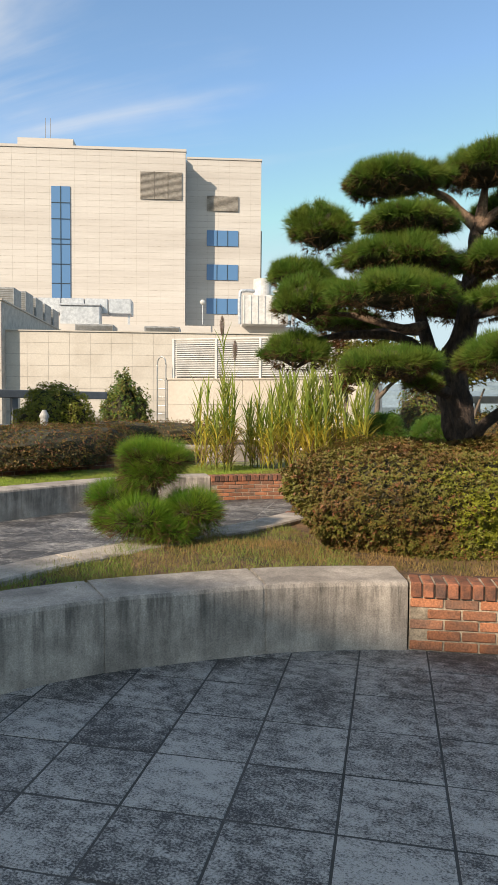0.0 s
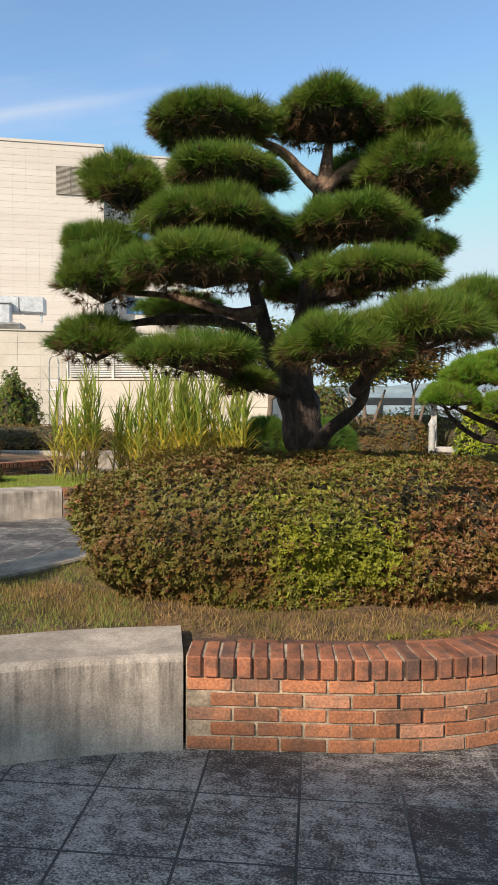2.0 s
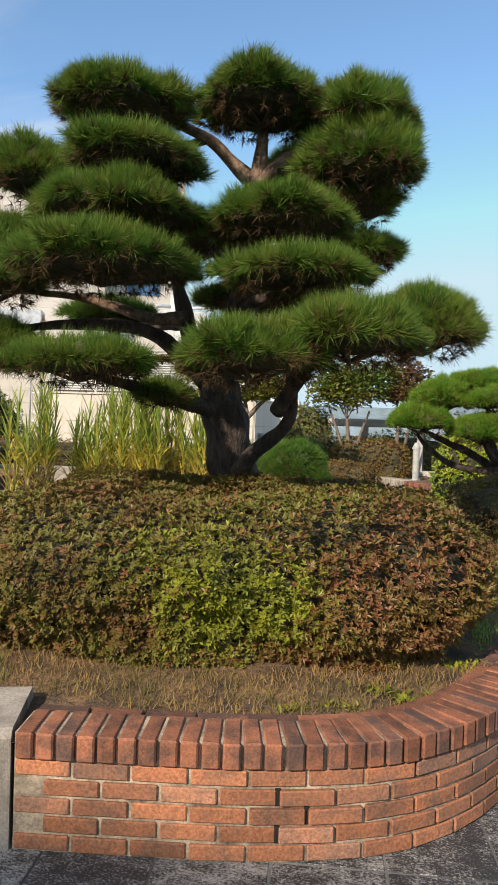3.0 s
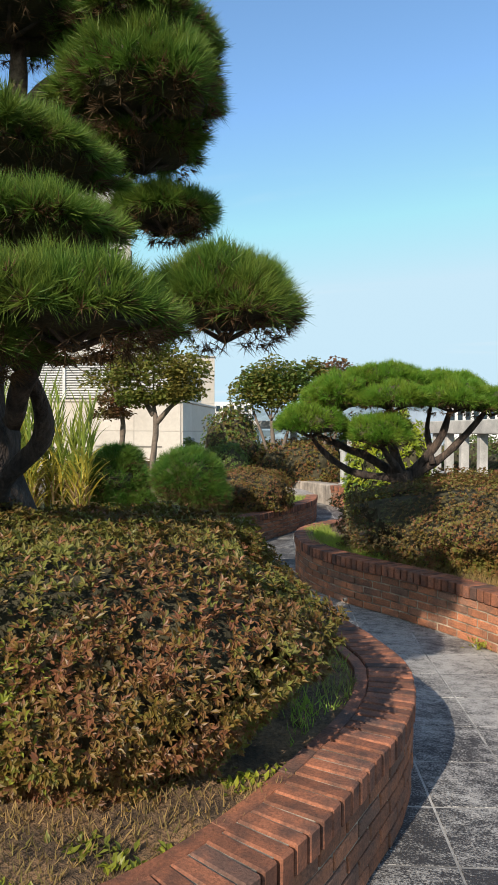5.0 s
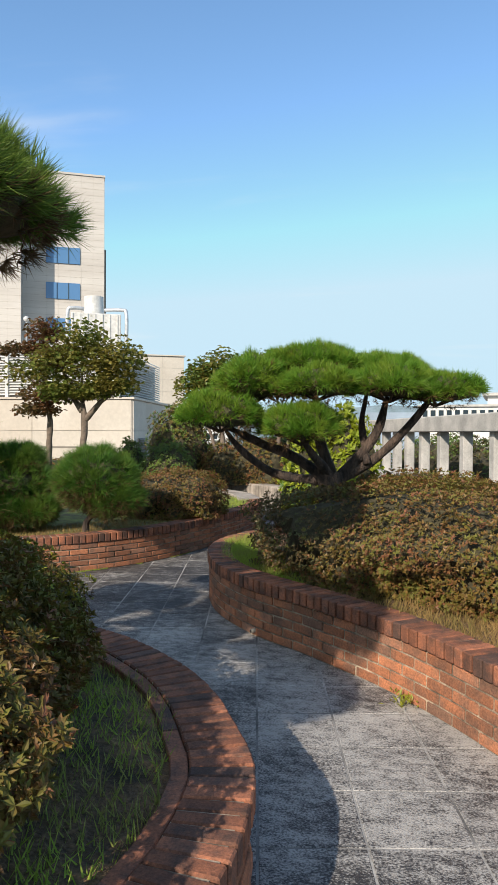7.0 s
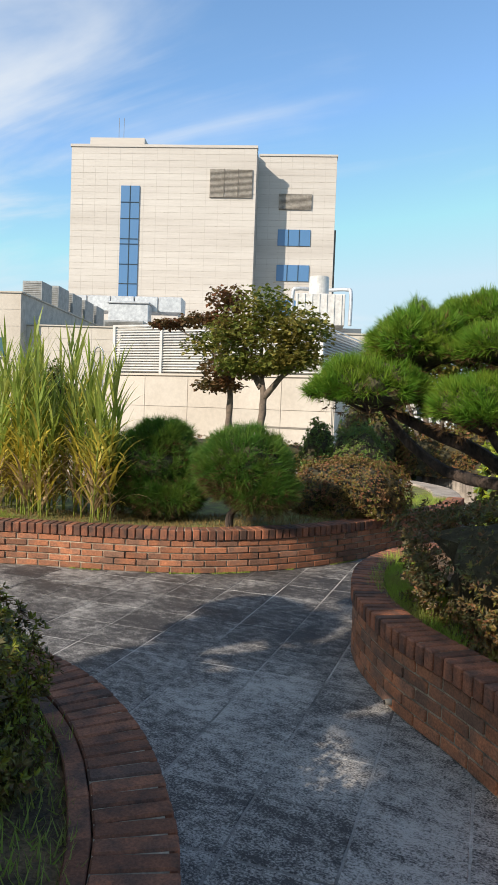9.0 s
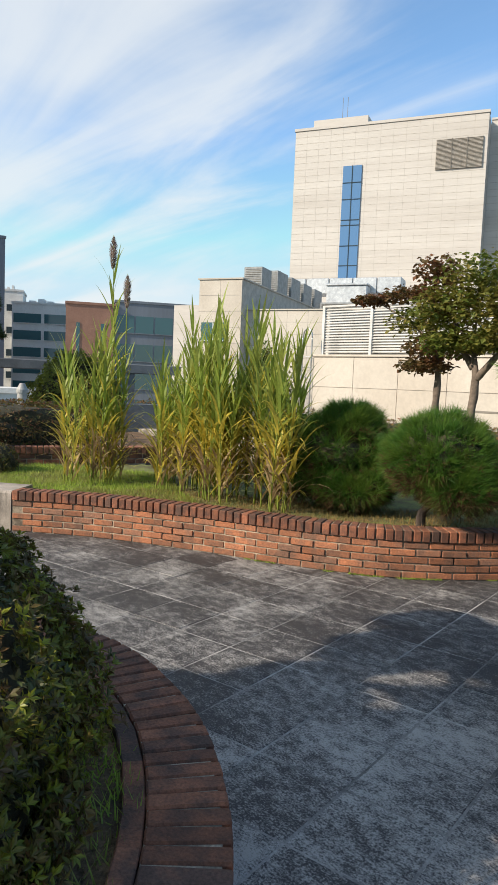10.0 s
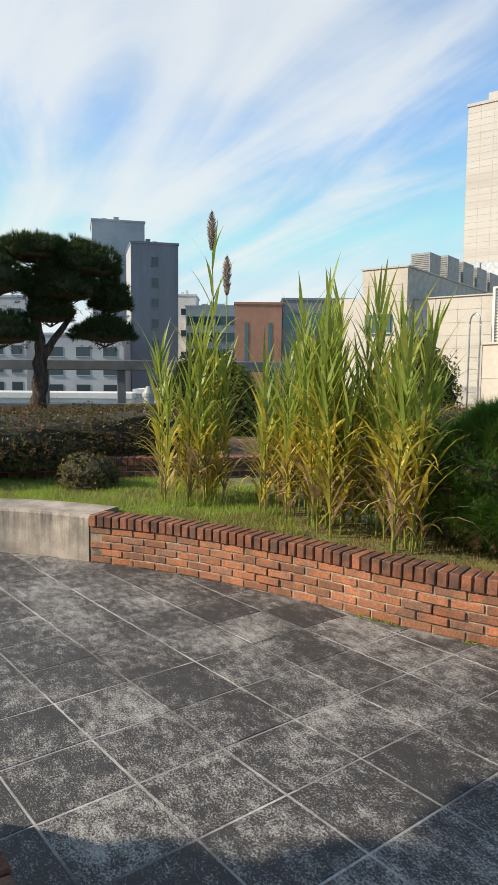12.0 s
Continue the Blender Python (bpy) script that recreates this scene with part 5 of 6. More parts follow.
# moss along the wall's foot, and a drain outlet
line_m = Line(C_BRICK, 1)
n_ = 1700
s_ = rng.uniform(2.3, 5.2, n_)
s_ = s_[np.array([noise.noise(Vector((q * 2.3, 4.0, 0))) + 0.25 * noise.noise(Vector((q * 11, 1.0, 0))) > 0.0 for q in s_])]
at_ = np.array([line_m.place(q, -abs(rng.normal(0, 0.012)), 0.002).translation[:] for q in s_])
d_ = unit(np.column_stack([rng.normal(0, 0.6, len(at_)), rng.normal(0, 0.6, len(at_)), np.ones(len(at_))]))
V_, F_ = blades(at_, d_, rng.uniform(0.006, 0.02, len(at_)), 0.007)
tagged(from_np("moss", V_, F_, "grass"), "yellow-green moss along the foot of the brick wall", "moss", kind="stuff")
outlet = thing("drain_pipe", "short dark drain outlet at the foot of the brick wall", "pipe")
part("pipe", tube([(2.47, 9.10, 0.04), (2.43, 9.06, 0.04), (2.405, 9.04, 0.039)], [0.015, 0.015, 0.015], 12), "vent", outlet)
# near-black plug paints the dark inside of the pipe
part("mouth", tube([(2.408, 9.042, 0.039), (2.402, 9.037, 0.039)], [0.011, 0.011], 12), "hollow_shade", outlet)

# raised bed at the lawn's far side, with its low brick edge
line_e = Line([(-6.4, 5.5), (-6.0, 7.4), (-5.55, 8.7), (-5.05, 10.0), (-4.55, 11.2), (-4.4, 12.2)], 1)
edge = thing("planter_wall_8", "low dark red brick edge of a raised bed", "wall", kind="structure")
part("mortar_core", ribbon(line_e, [(0.005, 0.2), (0.005, 0.54), (0.20, 0.54), (0.20, 0.2)]), "mortar", edge)
cap_e = piece_mesh("edge_brick", 0.060, 0.21, 0.09, 0.005, "cap")
str_e = piece_mesh("edge_stretcher", 0.19, 0.09, 0.056, 0.004, "cap")
for k_ in range(int(line_e.length / 0.0705)):
    ob_ = new("cap_brick", cap_e)
    ob_.parent, ob_.matrix_local = edge, line_e.place(0.04 + 0.0705 * k_, 0.09, 0.52)
for row_ in range(2):
    for k_ in range(int(line_e.length / 0.2) - 1):
        ob_ = new("brick", str_e)
        ob_.parent, ob_.matrix_local = edge, line_e.place(0.15 + 0.1 * row_ + 0.2 * k_, 0.045, 0.44 - 0.066 * row_)
bed("bed_earth_4", np.concatenate([line_e.p[::4], [(-4.6, 13.0), (-10.2, 14.0), (-11.2, 11.0), (-11.2, 6.0), (-8, 5.0)]]), 0.50, [], "soil", "earth of the raised bed under a hedge")

# far beds, kerbs and bollards
line_f = Line([(-10.6, 14.2), (-8.6, 15.0), (-6.4, 15.7), (-5.0, 16.6), (-4.4, 17.6)], 1)
stone_wall("planter_wall_5", line_f, 0.42, "white rendered low wall of a hedge bed", deep=0.25)
bed("bed_earth_5", np.concatenate([line_f.p[::4], [(-4.4, 20.0), (-11.5, 20.0), (-11.5, 14.5)]]), 0.38, [], "soil", "earth of the hedge bed")
line_d = Line([(0.15, 18.5), (0.75, 18.0), (1.2, 17.5), (1.5, 17.0)], 1)
line_g = Line([(1.5, 17.0), (1.85, 16.3), (2.2, 15.5), (2.45, 14.8), (2.6, 14.0)], 1)
stone_wall("planter_wall_6", line_d, 0.42, "pale cast stone edge of a far bed", deep=0.28)
bed("bed_earth_6", np.concatenate([line_d.p[::4], line_g.p[::4], [(4.0, 14.0), (4.0, 20.5), (0.0, 20.5)]]), 0.38, [], "soil", "earth of a far hedge bed")


def bollard(x, y, base, h, r, label):
    ob = thing("bollard_light", label, "bollard", group="garden bollards", at=(x, y, base))
    bm = bmesh.new()
    for z0, z1, a, b in ((0, h * 0.82, r, r), (h * 0.82, h * 0.88, r * 1.25, r * 1.25), (h * 0.88, h, r * 1.15, r * 0.5)):
        bmesh.ops.create_cone(bm, cap_ends=True, segments=16, radius1=a, radius2=b, depth=z1 - z0, matrix=Matrix.Translation((0, 0, (z0 + z1) / 2)))
    part("post", bm, "bollard", ob)
    bm = bmesh.new()
    bmesh.ops.create_cone(bm, cap_ends=True, segments=16, radius1=r * 1.5, radius2=r * 1.5, depth=0.015, matrix=Matrix.Translation((0, 0, 0.008)))
    part("foot_plate", bm, "metal", ob)


bollard(1.68, 18.0, 0.38, 0.86, 0.075, "grey cylindrical bollard light beside the planter")
bollard(-7.75, 11.4, 0.45, 0.88, 0.08, "short grey bollard light before a round shrub")


def pergola(name, a, b, posts, z0, z1, base, label, depth=0.3, paint="beam"):
    """A long level beam on square posts over a low kerb."""
    ob = thing(name, label, "pergola", kind="structure")
    a, b = Vector((*a, 0)), Vector((*b, 0))
    d = (b - a).normalized()
    n_l = (b - a).length
    turn = Matrix.Translation(a) @ Matrix.Rotation(math.atan2(d.y, d.x), 4, "Z")
    bm = box(0, -depth / 2, z0, n_l, depth / 2, z1, 0.015)
    bm.transform(turn)
    part("beam", bm, paint, ob)
    bm = box(0, -0.2, -0.02, n_l, 0.2, base, 0.01)
    bm.transform(turn)
    part("kerb", bm, paint, ob)
    for s in posts:
        bm = box(s - 0.075, -0.075, base, s + 0.075, 0.075, z0, 0.008)
        bm.transform(turn)
        part("post", bm, paint, ob)
    return ob


pergola("pergola_1", (3.2, 19.6), (7.2, 6.0), [0.1, 0.85, 1.58, 2.3, 3.09, 3.95, 4.87, 5.87, 6.87, 7.87, 8.87, 9.87, 10.87, 11.87, 12.87, 13.87], 1.485, 1.745, 0.68, "grey concrete beam on square posts beside the garden")
# coloured dark because this run stands backlit
pergola("pergola_2", (-12.9, 7.4), (-9.1, 15.65), [0.5, 2.0, 3.5, 5.0, 6.5, 8.0], 1.60, 1.80, 0.95, "grey beam on posts along the roof's edge, coloured dark for shade", 0.25, "shaded_beam")
pergola("pergola_3", (-1.6, 19.9), (3.02, 19.7), [0.5, 1.9, 3.3], 1.58, 1.78, 0.50, "grey concrete beam on posts at the garden end", 0.25)

# ---- buildings ----


def slats(x0, x1, z0, z1, y, count, thick, deep, tilt, bm=None):
    bm = bm or bmesh.new()
    for k in range(count):
        z = z0 + (z1 - z0) * (k + 0.5) / count
        g = bmesh.ops.create_cube(bm, size=1.0, matrix=Matrix.LocRotScale(((x0 + x1) / 2, y, z), Euler((radians(tilt), 0, 0)), (x1 - x0, deep, thick)))
    return bm


# low annex beside the garden: pale stone panels, with a white louvre screen on its parapet
AT = pose(-3.3, 22.0, 0, 0, 0, 6)
annex = thing("annex_building", "low annex clad in pale stone panels with white louvre screen", "building")
annex.matrix_world = AT
part("wall", box(-7.0, 0.02, -0.5, -0.02, 6.0, 2.36), "seam", annex)
panel_w, rows = 1.39, ((-0.4, 0.62), (0.62, 1.50), (1.50, 2.34))
for i in range(5):
    for z0, z1 in rows:
        part("wall_panel", box(-7.0 + panel_w * i + 0.006, 0.0, z0 + 0.006, -7.0 + panel_w * (i + 1) - 0.006, 0.05, z1 - 0.006, 0.003), "panel", annex)
for j in range(4):
    for z0, z1 in rows:
        part("wall_panel", box(-0.03, 0.04 + 1.45 * j, z0 + 0.006, 0.012, 0.04 + 1.45 * (j + 1) - 0.012, z1 - 0.006, 0.003), "panel", annex)
part("coping", box(-7.05, -0.04, 2.36, 0.05, 6.0, 2.42, 0.006), "panel", annex)
part("slot", box(-2.6, -0.012, 1.02, -0.6, 0.02, 1.07), "vent", annex, "long dark slot in the wall")
part("slatted_vent", slats(0.5, 1.5, 0.7, 1.3, 0.0, 9, 0.02, 0.07, 40), "vent", annex).matrix_local = pose(0.06, 0.0, 0, 0, 0, 90)
scr = thing("louvre_screen", "white horizontal louvre screen on the annex parapet", "louvre")
scr.matrix_world = AT
for k in range(5):
    part("screen_post", box(-6.9 + 1.6 * k, 0.22, 2.42, -6.82 + 1.6 * k, 0.34, 3.78), "louvre", scr)
for k in range(4):
    part("louvre_bay", slats(-6.82 + 1.6 * k, -5.30 + 1.6 * k, 2.48, 3.76, 0.28, 17, 0.012, 0.085, 38), "louvre", scr)
part("louvre_bay", slats(0.3, 5.4, 2.48, 3.76, 0, 17, 0.012, 0.085, 38), "louvre", scr).matrix_local = pose(-0.44, 0, 0, 0, 0, 90)
part("screen_top", box(-6.9, 0.22, 3.78, -0.4, 0.34, 3.83), "louvre", scr)
part("screen_back", box(-6.9, 0.5, 2.42, -0.6, 5.4, 3.70), "louvre", scr)
hoop = thing("ladder_rail", "steel hooped hand rail of a wall ladder", "ladder")
hoop.matrix_world = AT
for x in (-7.35, -7.02):
    part("rail", tube([(x, -0.06, 0.4), (x, -0.06, 1.6), (x, -0.06, 2.9)], [0.022, 0.022, 0.022], 8), "steel", hoop)
part("hoop", tube([(-7.35, -0.06, 2.9), (-7.31, -0.06, 3.08), (-7.185, -0.06, 3.17), (-7.06, -0.06, 3.08), (-7.02, -0.06, 2.9)], [0.022] * 5, 8), "steel", hoop)
for k in range(7):
    part("rung", tube([(-7.35, -0.06, 0.55 + 0.3 * k), (-7.02, -0.06, 0.55 + 0.3 * k)], [0.012, 0.012], 6), "steel", hoop)

# everything further off stands square to the tower
BT = pose(0, 0, 0, 0, 0, 25.5)


def panelled(parent, u0, u1, w, z0, z1, du, dz, material="panel", deep=0.015, limit=None):
    """Cladding panels of one face, with open seams."""
    bm = bmesh.new()
    nu, nz = max(1, round((u1 - u0) / du)), max(1, round((z1 - z0) / dz))
    a, b = (u1 - u0) / nu, (z1 - z0) / nz
    g, gv = 0.006 + 0.00025 * w, 0.004 + 0.00010 * w
    V, F = [], []
    for i in range(nu):
        for j in range(nz):
            x0, x1, y0, y1 = u0 + a * i + gv, u0 + a * (i + 1) - gv, z0 + b * j + g, z0 + b * (j + 1) - g
            o = len(V)
            V += [(x0, w - deep, y0), (x1, w - deep, y0), (x1, w - deep, y1), (x0, w - deep, y1), (x0, w, y0), (x1, w, y0), (x1, w, y1), (x0, w, y1)]
            F += [(o, o + 1, o + 2, o + 3), (o + 1, o + 5, o + 6, o + 2), (o + 3, o + 2, o + 6, o + 7), (o, o + 3, o + 7, o + 4), (o, o + 4, o + 5, o + 1)]
    bm.free()
    ob = from_np("cladding", V, F, material, parent)
    return tagged(ob, kind="stuff")


wing = thing("service_wing", "cream panelled service building with rooftop plant", "building")
wing.matrix_world = BT
part("wall", box(-13.2, 50.06, -10, 12.6, 70, 6.78), "seam", wing)
panelled(wing, -13.2, 12.6, 50.06, 1.0, 6.78, 1.55, 0.82)
part("coping", box(-13.2, 49.95, 6.78, 12.7, 51, 6.86), "panel", wing)
part("wall", box(-16.5, 49.0, -10, -13.2, 74, 8.80), "seam", wing)
panelled(wing, -16.5, -13.2, 49.0, 1.0, 8.80, 1.6, 1.1)
part("coping", box(-16.6, 48.9, 8.80, -13.1, 74, 8.90), "panel", wing)
win = part("window", box(-16.2, 48.86, 4.55, -14.3, 48.98, 5.80), "teal_glass", wing, "green-tinted window")
part("mullion", box(-15.3, 48.82, 4.55, -15.2, 48.9, 5.80), "metal", win)
part("sill", box(-16.25, 48.80, 4.48, -14.25, 48.96, 4.55), "metal", win)


def unit_box(name, label, u0, w0, z0, u1, w1, z1, fans=2):
    ob = thing(name, label, "air conditioner", group="rooftop units")
    ob.matrix_world = BT
    part("casing", box(u0, w0, z0, u1, w1, z1, 0.03), "unit_grey", ob)
    part("grille", slats(u0 + 0.1, u1 - 0.1, z0 + 0.12, z1 - 0.1, w0 - 0.01, 10, 0.02, 0.05, 20), "vent", ob)
    for k in range(fans):
        bm = bmesh.new()
        bmesh.ops.create_cone(bm, cap_ends=True, segments=20, radius1=min(0.36, 0.45 * (u1 - u0)), radius2=min(0.36, 0.45 * (u1 - u0)), depth=0.12, matrix=Matrix.Translation((u0 + (u1 - u0) * (k + 0.5) / fans, (w0 + w1) / 2, z1 + 0.06)))
        part("fan_ring", bm, "vent", ob)
    return ob


unit_box("rooftop_unit", "wide grey metal outdoor air conditioner on the parapet", -15.0, 53.5, 8.90, -13.5, 55.5, 10.45, 1)
for k in range(4):
    unit_box("rooftop_unit", "narrow grey metal outdoor air conditioner on the parapet", -14.7, 57.0 + 3.4 * k, 8.90, -13.5, 59.4 + 3.4 * k, 10.75, 1)
unit_box("rooftop_unit", "ribbed grey air handling unit", -9.0, 54, 6.78, -6.0, 56.5, 7.8, 2)
unit_box("rooftop_unit", "ribbed grey air handling unit", -3.6, 54, 6.78, -0.8, 56.5, 7.7, 2)

tower = thing("hospital_tower", "tall cream panelled block with blue glazing strip", "building")
tower.matrix_world = BT
part("podium", box(-31, 72, -12, 11.5, 140, 9.9), "tower", tower)
part("wall", box(-31.0, 110.06, 9.9, -2.1, 135, 41.5), "seam", tower)
panelled(tower, -31.0, -2.1, 110.06, 9.9, 41.5, 1.9, 1.0, "tower", 0.015)
part("side_wing", box(-2.1, 115.06, 9.9, 10.3, 135, 42.2), "seam", tower)
panelled(tower, -2.1, 10.3, 115.06, 9.9, 42.2, 1.9, 1.0, "tower", 0.015)
part("parapet", box(-31.15, 109.9, 41.5, -2.0, 111, 41.9), "tower", tower)
part("parapet", box(-2.1, 114.9, 42.2, 10.4, 117, 42.5), "tower", tower)
part("penthouse", box(-28.4, 111, 41.5, -19.8, 125, 43.3), "tower", tower)
strip = part("window", box(-23.0, 109.86, 18.0, -20.1, 110.02, 35.6), "blue_glass", tower, "tall blue glazing strip")
for z in (20.5, 23.5, 26.6, 27.4, 30.5, 33.0):
    part("transom", box(-23.0, 109.80, z, -20.1, 109.88, z + 0.12), "dark_glass", strip)
part("mullion", box(-21.6, 109.80, 18.0, -21.48, 109.88, 35.6), "dark_glass", strip)
lv = part("vent_panel", box(-9.2, 109.9, 34.0, -2.7, 110.02, 38.3), "vent", tower, "dark slatted vent")
part("slats", slats(-9.2, -2.7, 34.0, 38.3, 109.84, 24, 0.06, 0.14, 35), "seam", lv)
for x in (-7.0, -4.85):
    part("divider", box(x - 0.06, 109.72, 34.0, x + 0.06, 109.9, 38.3), "vent", lv)
lv = part("vent_panel", box(1.3, 114.9, 33.8, 6.5, 115.02, 36.3), "vent", tower, "dark slatted vent")
part("slats", slats(1.3, 6.5, 33.8, 36.3, 114.84, 14, 0.06, 0.14, 35), "seam", lv)
for z in (28.1, 22.5, 16.9):
    w_ = part("window", box(1.3, 114.88, z, 6.5, 115.02, z + 2.55), "blue_glass", tower)
    for x in (3.0, 4.75):
        part("mullion", box(x - 0.05, 114.8, z, x + 0.05, 114.9, z + 2.55), "dark_glass", w_)
part("drain_pipe", box(10.3, 118, 9.9, 10.7, 118.4, 31.5), "vent", tower)
part("skylight", box(-6.2, 113, 41.9, -3.0, 116, 42.8), "dark_glass", tower)
for x in (-25.0, -24.2):
    part("antenna", box(x, 115, 43.3, x + 0.06, 115.06, 48.0), "vent", tower)

duct = thing("air_duct", "large galvanised rooftop air duct on legs", "duct")
duct.matrix_world = BT @ pose(-2.0, 0, 0)
for k in range(5):
    part("duct_section", box(-17.4 + 2.52 * k, 75, 11.4, -17.4 + 2.52 * (k + 1) - 0.08, 77.5, 13.0, 0.06), "metal", duct)
for x in (-16.8, -12.5, -8.5, -5.2):
    part("leg", box(x - 0.12, 75.5, 9.9, x + 0.12, 75.8, 11.4), "metal", duct)
cab = thing("plant_cabinet", "pale metal plant room box on the roof", "plant unit")
cab.matrix_world = BT
part("casing", box(-14.2, 73.5, 9.9, -10.0, 75, 12.0, 0.08), "metal", cab)
part("hood", box(-14.3, 73.3, 12.0, -9.9, 75.2, 12.2, 0.05), "metal", cab)
ct = thing("cooling_tower", "white cooling tower with ladder and fan stack", "cooling tower")
ct.matrix_world = BT
part("casing", box(5.0, 70, 9.9, 9.7, 75, 12.9, 0.06), "louvre", ct)
for k in range(7):
    part("rib", box(5.1 + 0.7 * k, 69.92, 9.95, 5.18 + 0.7 * k, 70.0, 12.85), "louvre", ct)
bm = bmesh.new()
bmesh.ops.create_cone(bm, cap_ends=True, segments=28, radius1=1.0, radius2=0.95, depth=2.0, matrix=Matrix.Translation((7.2, 72.5, 13.9)))
part("fan_cowl", bm, "louvre", ct)
part("pipe", tube([(4.7, 70, 9.9), (4.7, 70, 12.9), (5.2, 70, 13.3), (6.2, 70.2, 13.3)], [0.18] * 4, 10), "metal", ct)
part("pipe", tube([(10.2, 70, 9.9), (10.2, 70, 12.9), (9.8, 70.5, 13.4), (8.2, 71, 13.4)], [0.18] * 4, 10), "metal", ct)
lamp = thing("roof_lamp", "roof lamp post with round globe", "lamp")
lamp.matrix_world = BT
part("post", tube([(0.9, 71, 9.9), (0.9, 71, 12.0)], [0.06, 0.05], 8), "metal", lamp)
bm = bmesh.new()
bmesh.ops.create_uvsphere(bm, u_segments=16, v_segments=10, radius=0.28, matrix=Matrix.Translation((0.9, 71, 12.2)))
part("globe", bm, "louvre", lamp)

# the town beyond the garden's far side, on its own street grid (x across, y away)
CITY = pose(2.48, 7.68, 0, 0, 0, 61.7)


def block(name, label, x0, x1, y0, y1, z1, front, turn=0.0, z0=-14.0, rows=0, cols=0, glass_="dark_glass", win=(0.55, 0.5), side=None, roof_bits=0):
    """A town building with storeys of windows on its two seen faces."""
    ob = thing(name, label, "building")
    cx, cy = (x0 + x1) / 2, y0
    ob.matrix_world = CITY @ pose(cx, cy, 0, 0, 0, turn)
    w, d = (x1 - x0) / 2, y1 - y0
    part("wall", box(-w, 0, z0, w, d, z1), front, ob)
    # side: paler material that paints the sunlit face
    if side:
        part("side_wall", box(-w - 0.05, 0.05, z0, -w, d, z1 - 0.02), side, ob)
    part("parapet", box(-w - 0.15, -0.15, z1, w + 0.15, d + 0.15, z1 + 0.4), front, ob)
    if rows:
        step = (z1 - 1.5 - max(z0, -6)) / rows
        for r_ in range(rows):
            zc = z1 - 1.2 - step * (r_ + 0.5)
            for c_ in range(cols):
                a = -w + 2 * w * (c_ + 0.5) / cols
                hw = w / cols * win[0]
                p_ = part("window", box(a - hw, -0.08, zc - step * win[1] / 2, a + hw, 0.05, zc + step * win[1] / 2), glass_, ob)
                if r_ < 6 and cols < 6:
                    part("window_sill", box(a - hw - 0.1, -0.2, zc - step * win[1] / 2 - 0.12, a + hw + 0.1, 0.0, zc - step * win[1] / 2), front, p_)
    for k_ in range(roof_bits):
        part("roof_box", box(-w * 0.6 + 0.9 * k_ * w / max(1, roof_bits), d * 0.3, z1 + 0.4, -w * 0.4 + 0.9 * k_ * w / max(1, roof_bits), d * 0.5, z1 + 1.2 + 0.4 * (k_ % 2)), front, ob)
    return ob


# slab tower: left face coloured paler as the lit side, front darker
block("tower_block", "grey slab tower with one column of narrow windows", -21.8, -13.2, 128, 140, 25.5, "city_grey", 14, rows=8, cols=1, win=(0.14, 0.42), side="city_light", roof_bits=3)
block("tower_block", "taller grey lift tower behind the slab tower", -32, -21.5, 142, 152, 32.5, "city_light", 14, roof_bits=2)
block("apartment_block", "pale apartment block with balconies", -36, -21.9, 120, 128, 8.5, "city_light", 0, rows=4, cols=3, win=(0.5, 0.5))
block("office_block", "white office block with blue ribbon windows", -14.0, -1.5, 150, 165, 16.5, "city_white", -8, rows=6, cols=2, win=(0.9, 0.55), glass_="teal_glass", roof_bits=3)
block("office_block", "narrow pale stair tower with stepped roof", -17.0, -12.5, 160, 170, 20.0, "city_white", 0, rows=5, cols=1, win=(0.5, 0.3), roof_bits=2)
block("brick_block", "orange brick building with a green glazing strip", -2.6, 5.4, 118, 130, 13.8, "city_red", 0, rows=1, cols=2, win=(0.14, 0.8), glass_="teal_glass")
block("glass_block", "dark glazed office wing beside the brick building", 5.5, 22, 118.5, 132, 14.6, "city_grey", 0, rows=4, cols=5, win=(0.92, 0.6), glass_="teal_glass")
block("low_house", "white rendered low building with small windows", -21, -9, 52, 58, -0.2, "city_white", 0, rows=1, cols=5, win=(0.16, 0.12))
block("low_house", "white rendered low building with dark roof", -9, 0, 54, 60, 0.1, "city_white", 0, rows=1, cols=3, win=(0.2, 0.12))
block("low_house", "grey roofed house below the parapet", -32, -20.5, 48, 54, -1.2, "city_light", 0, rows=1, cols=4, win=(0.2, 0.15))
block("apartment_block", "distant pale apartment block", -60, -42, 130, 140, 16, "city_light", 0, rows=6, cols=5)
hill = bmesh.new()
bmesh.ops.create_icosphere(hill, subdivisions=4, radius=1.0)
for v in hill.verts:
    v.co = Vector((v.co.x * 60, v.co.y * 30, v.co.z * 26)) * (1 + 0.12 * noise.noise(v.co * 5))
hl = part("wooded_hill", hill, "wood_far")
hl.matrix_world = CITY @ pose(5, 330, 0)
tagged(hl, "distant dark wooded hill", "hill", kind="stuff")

ridge = bmesh.new()
bmesh.ops.create_icosphere(ridge, subdivisions=5, radius=1.0)
for v in ridge.verts:
    v.co = Vector((v.co.x * 420, v.co.y * 60, v.co.z * 38)) * (1 + 0.16 * noise.noise(v.co * 6) + 0.05 * noise.noise(v.co * 19))
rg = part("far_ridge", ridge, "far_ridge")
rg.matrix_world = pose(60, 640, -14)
tagged(rg, "wooded ridge on the horizon, tinted blue for haze", "hill", kind="stuff")

# beyond the right-hand beam


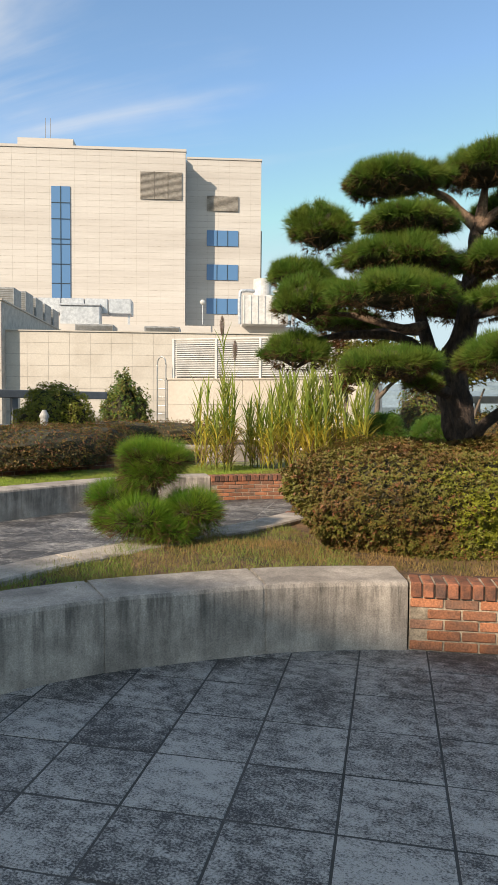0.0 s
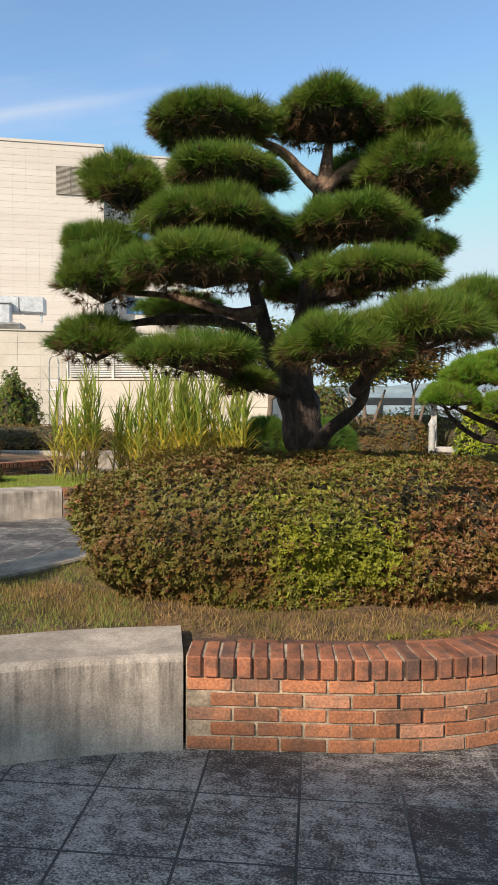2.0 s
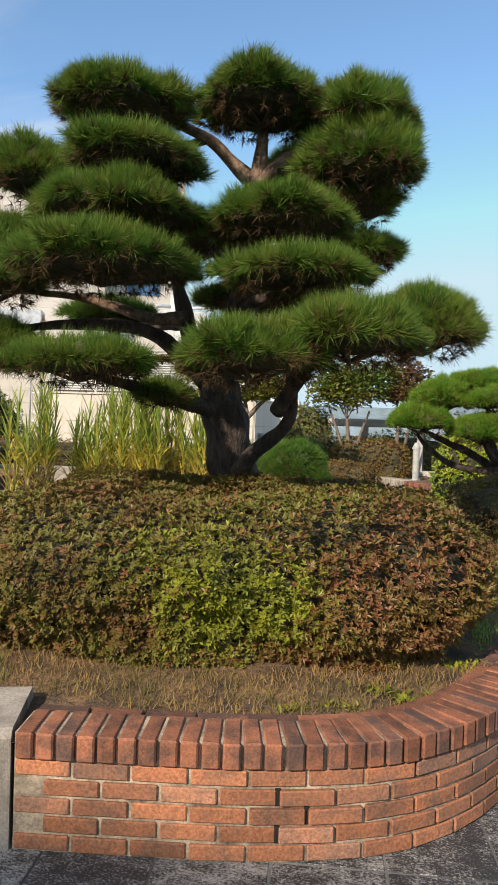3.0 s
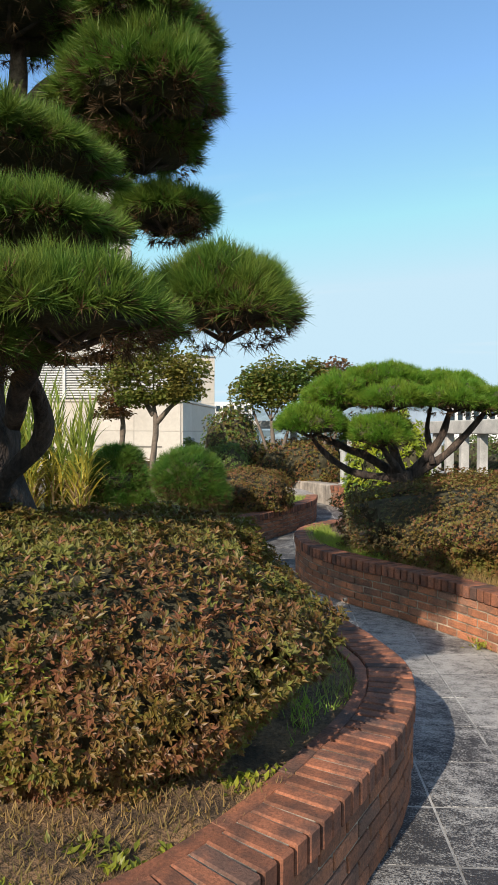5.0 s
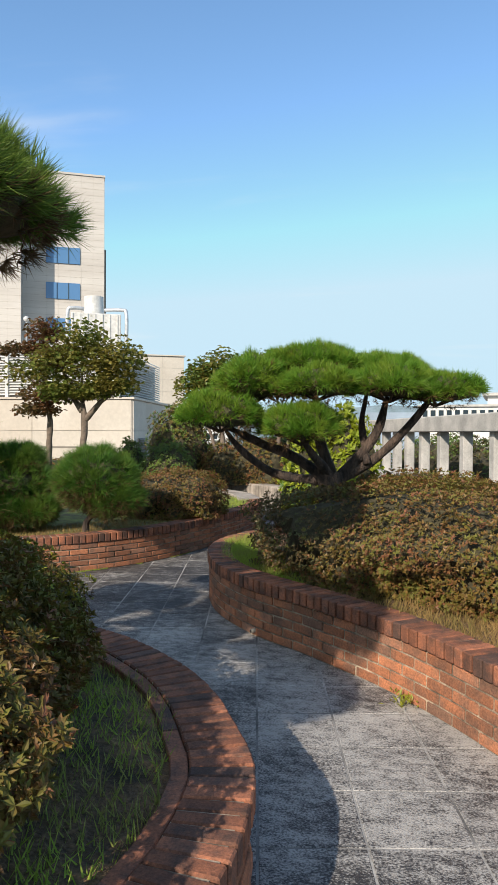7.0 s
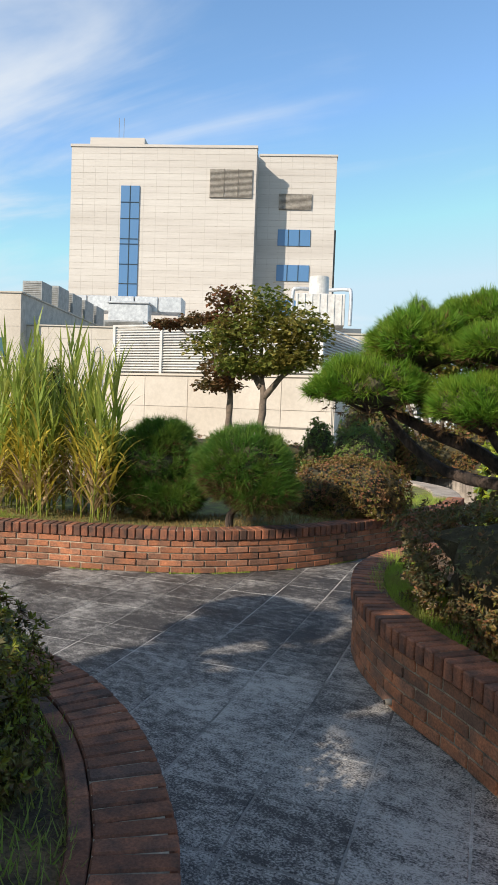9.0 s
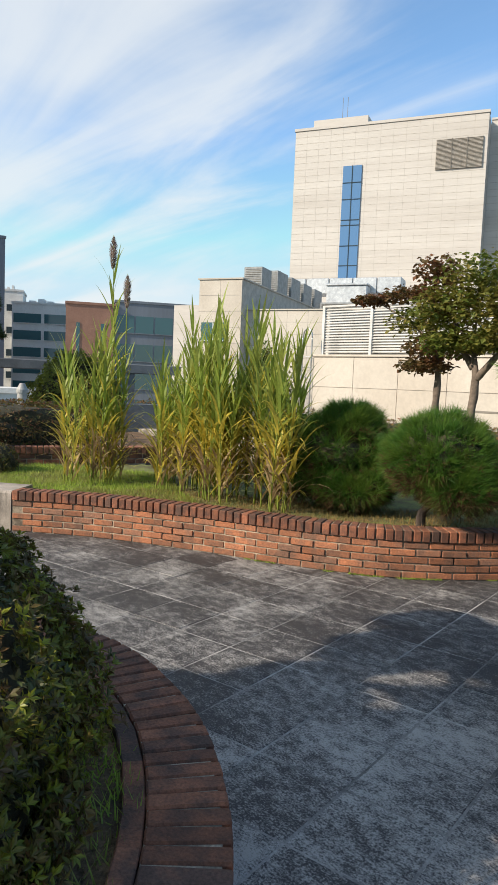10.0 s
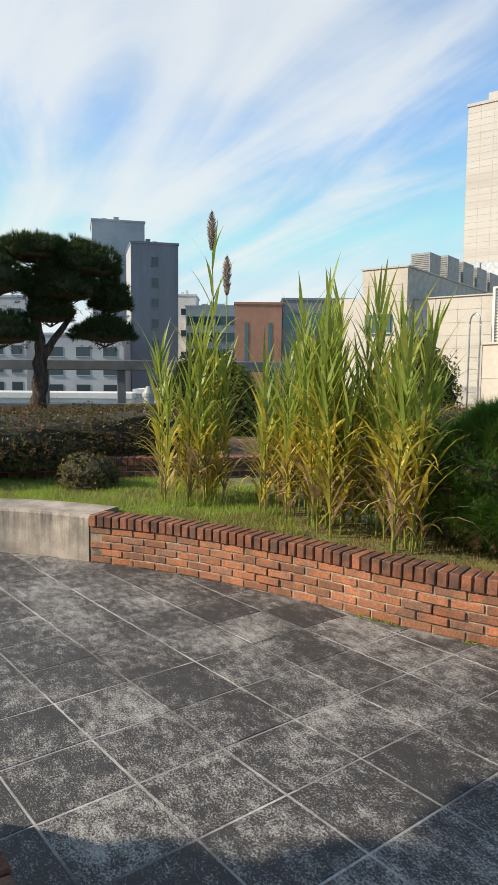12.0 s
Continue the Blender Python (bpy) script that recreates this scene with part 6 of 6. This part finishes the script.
def pavilion():
    ob = thing("pale_building", "long white building with a row of small windows", "building")
    ob.matrix_world = pose(12.5, 45, 0, 0, 0, -10)
    part("wall", box(-7.0, 0, -12, 9, 8, 3.05), "city_white", ob)
    part("cornice", box(-7.1, -0.12, 3.05, 9.1, 8.1, 3.18), "beam", ob)
    part("upper_wall", box(-3.2, 1.5, 3.18, 9, 8, 3.75), "city_white", ob)
    part("roof", box(-3.5, 1.2, 3.75, 9.3, 8.3, 3.92), "beam", ob)
    part("roof_box", box(-2.2, 3.0, 3.92, -0.4, 5.0, 4.75), "city_white", ob)
    for k in range(30):
        part("window", box(-6.8 + 0.46 * k, -0.06, 2.22, -6.52 + 0.46 * k, 0.05, 2.86), "dark_glass", ob)
    ob = thing("office_block", "distant white office block with regular windows", "building")
    ob.matrix_world = pose(-27, 120, 0, 0, 0, 10)
    part("wall", box(-3.5, 0, -14, 4.5, 10, 6.6), "city_white", ob)
    for r_ in range(4):
        for c_ in range(6):
            part("window", box(-3.1 + 1.25 * c_, -0.06, 0.4 + 1.5 * r_, -2.4 + 1.25 * c_, 0.05, 1.4 + 1.5 * r_), "dark_glass", ob)
    ob = thing("blue_roof", "far building with curved roof, tinted pale blue for haze", "building")
    ob.matrix_world = pose(14, 120, 0)
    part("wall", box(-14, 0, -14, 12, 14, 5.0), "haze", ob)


pavilion()
base_ = part("ground", box(-2500, -2500, -14.6, 2500, 2500, -14.0), "ground")
tagged(base_, "city ground far below the roof garden", "ground", kind="structure")
behind = part("wall_south", box(-17, -34, -14.5, -1.5, -22, 16.1), "city_white")
tagged(behind, "tall plain pale building beyond the roof", "wall", kind="structure")

# ---- bricks and tiles ----
brick_wall("planter_wall_9", line_a_brick, RIM, "curved red brick planter wall with bricks-on-edge coping", rim=True, slots=(0.9, 3.3, 6.1))
brick_wall("planter_wall_10", line_b, RIM, "curved red brick planter wall beside the path")
brick_wall("planter_wall_11", line_c_brick, 0.385, "curved weathered red brick planter wall with moss at its foot", slots=(1.5, 2.7, 3.9, 4.9))
brick_wall("planter_wall_12", line_g, 0.42, "curved red brick edge of a far hedge bed")
tile_floor()
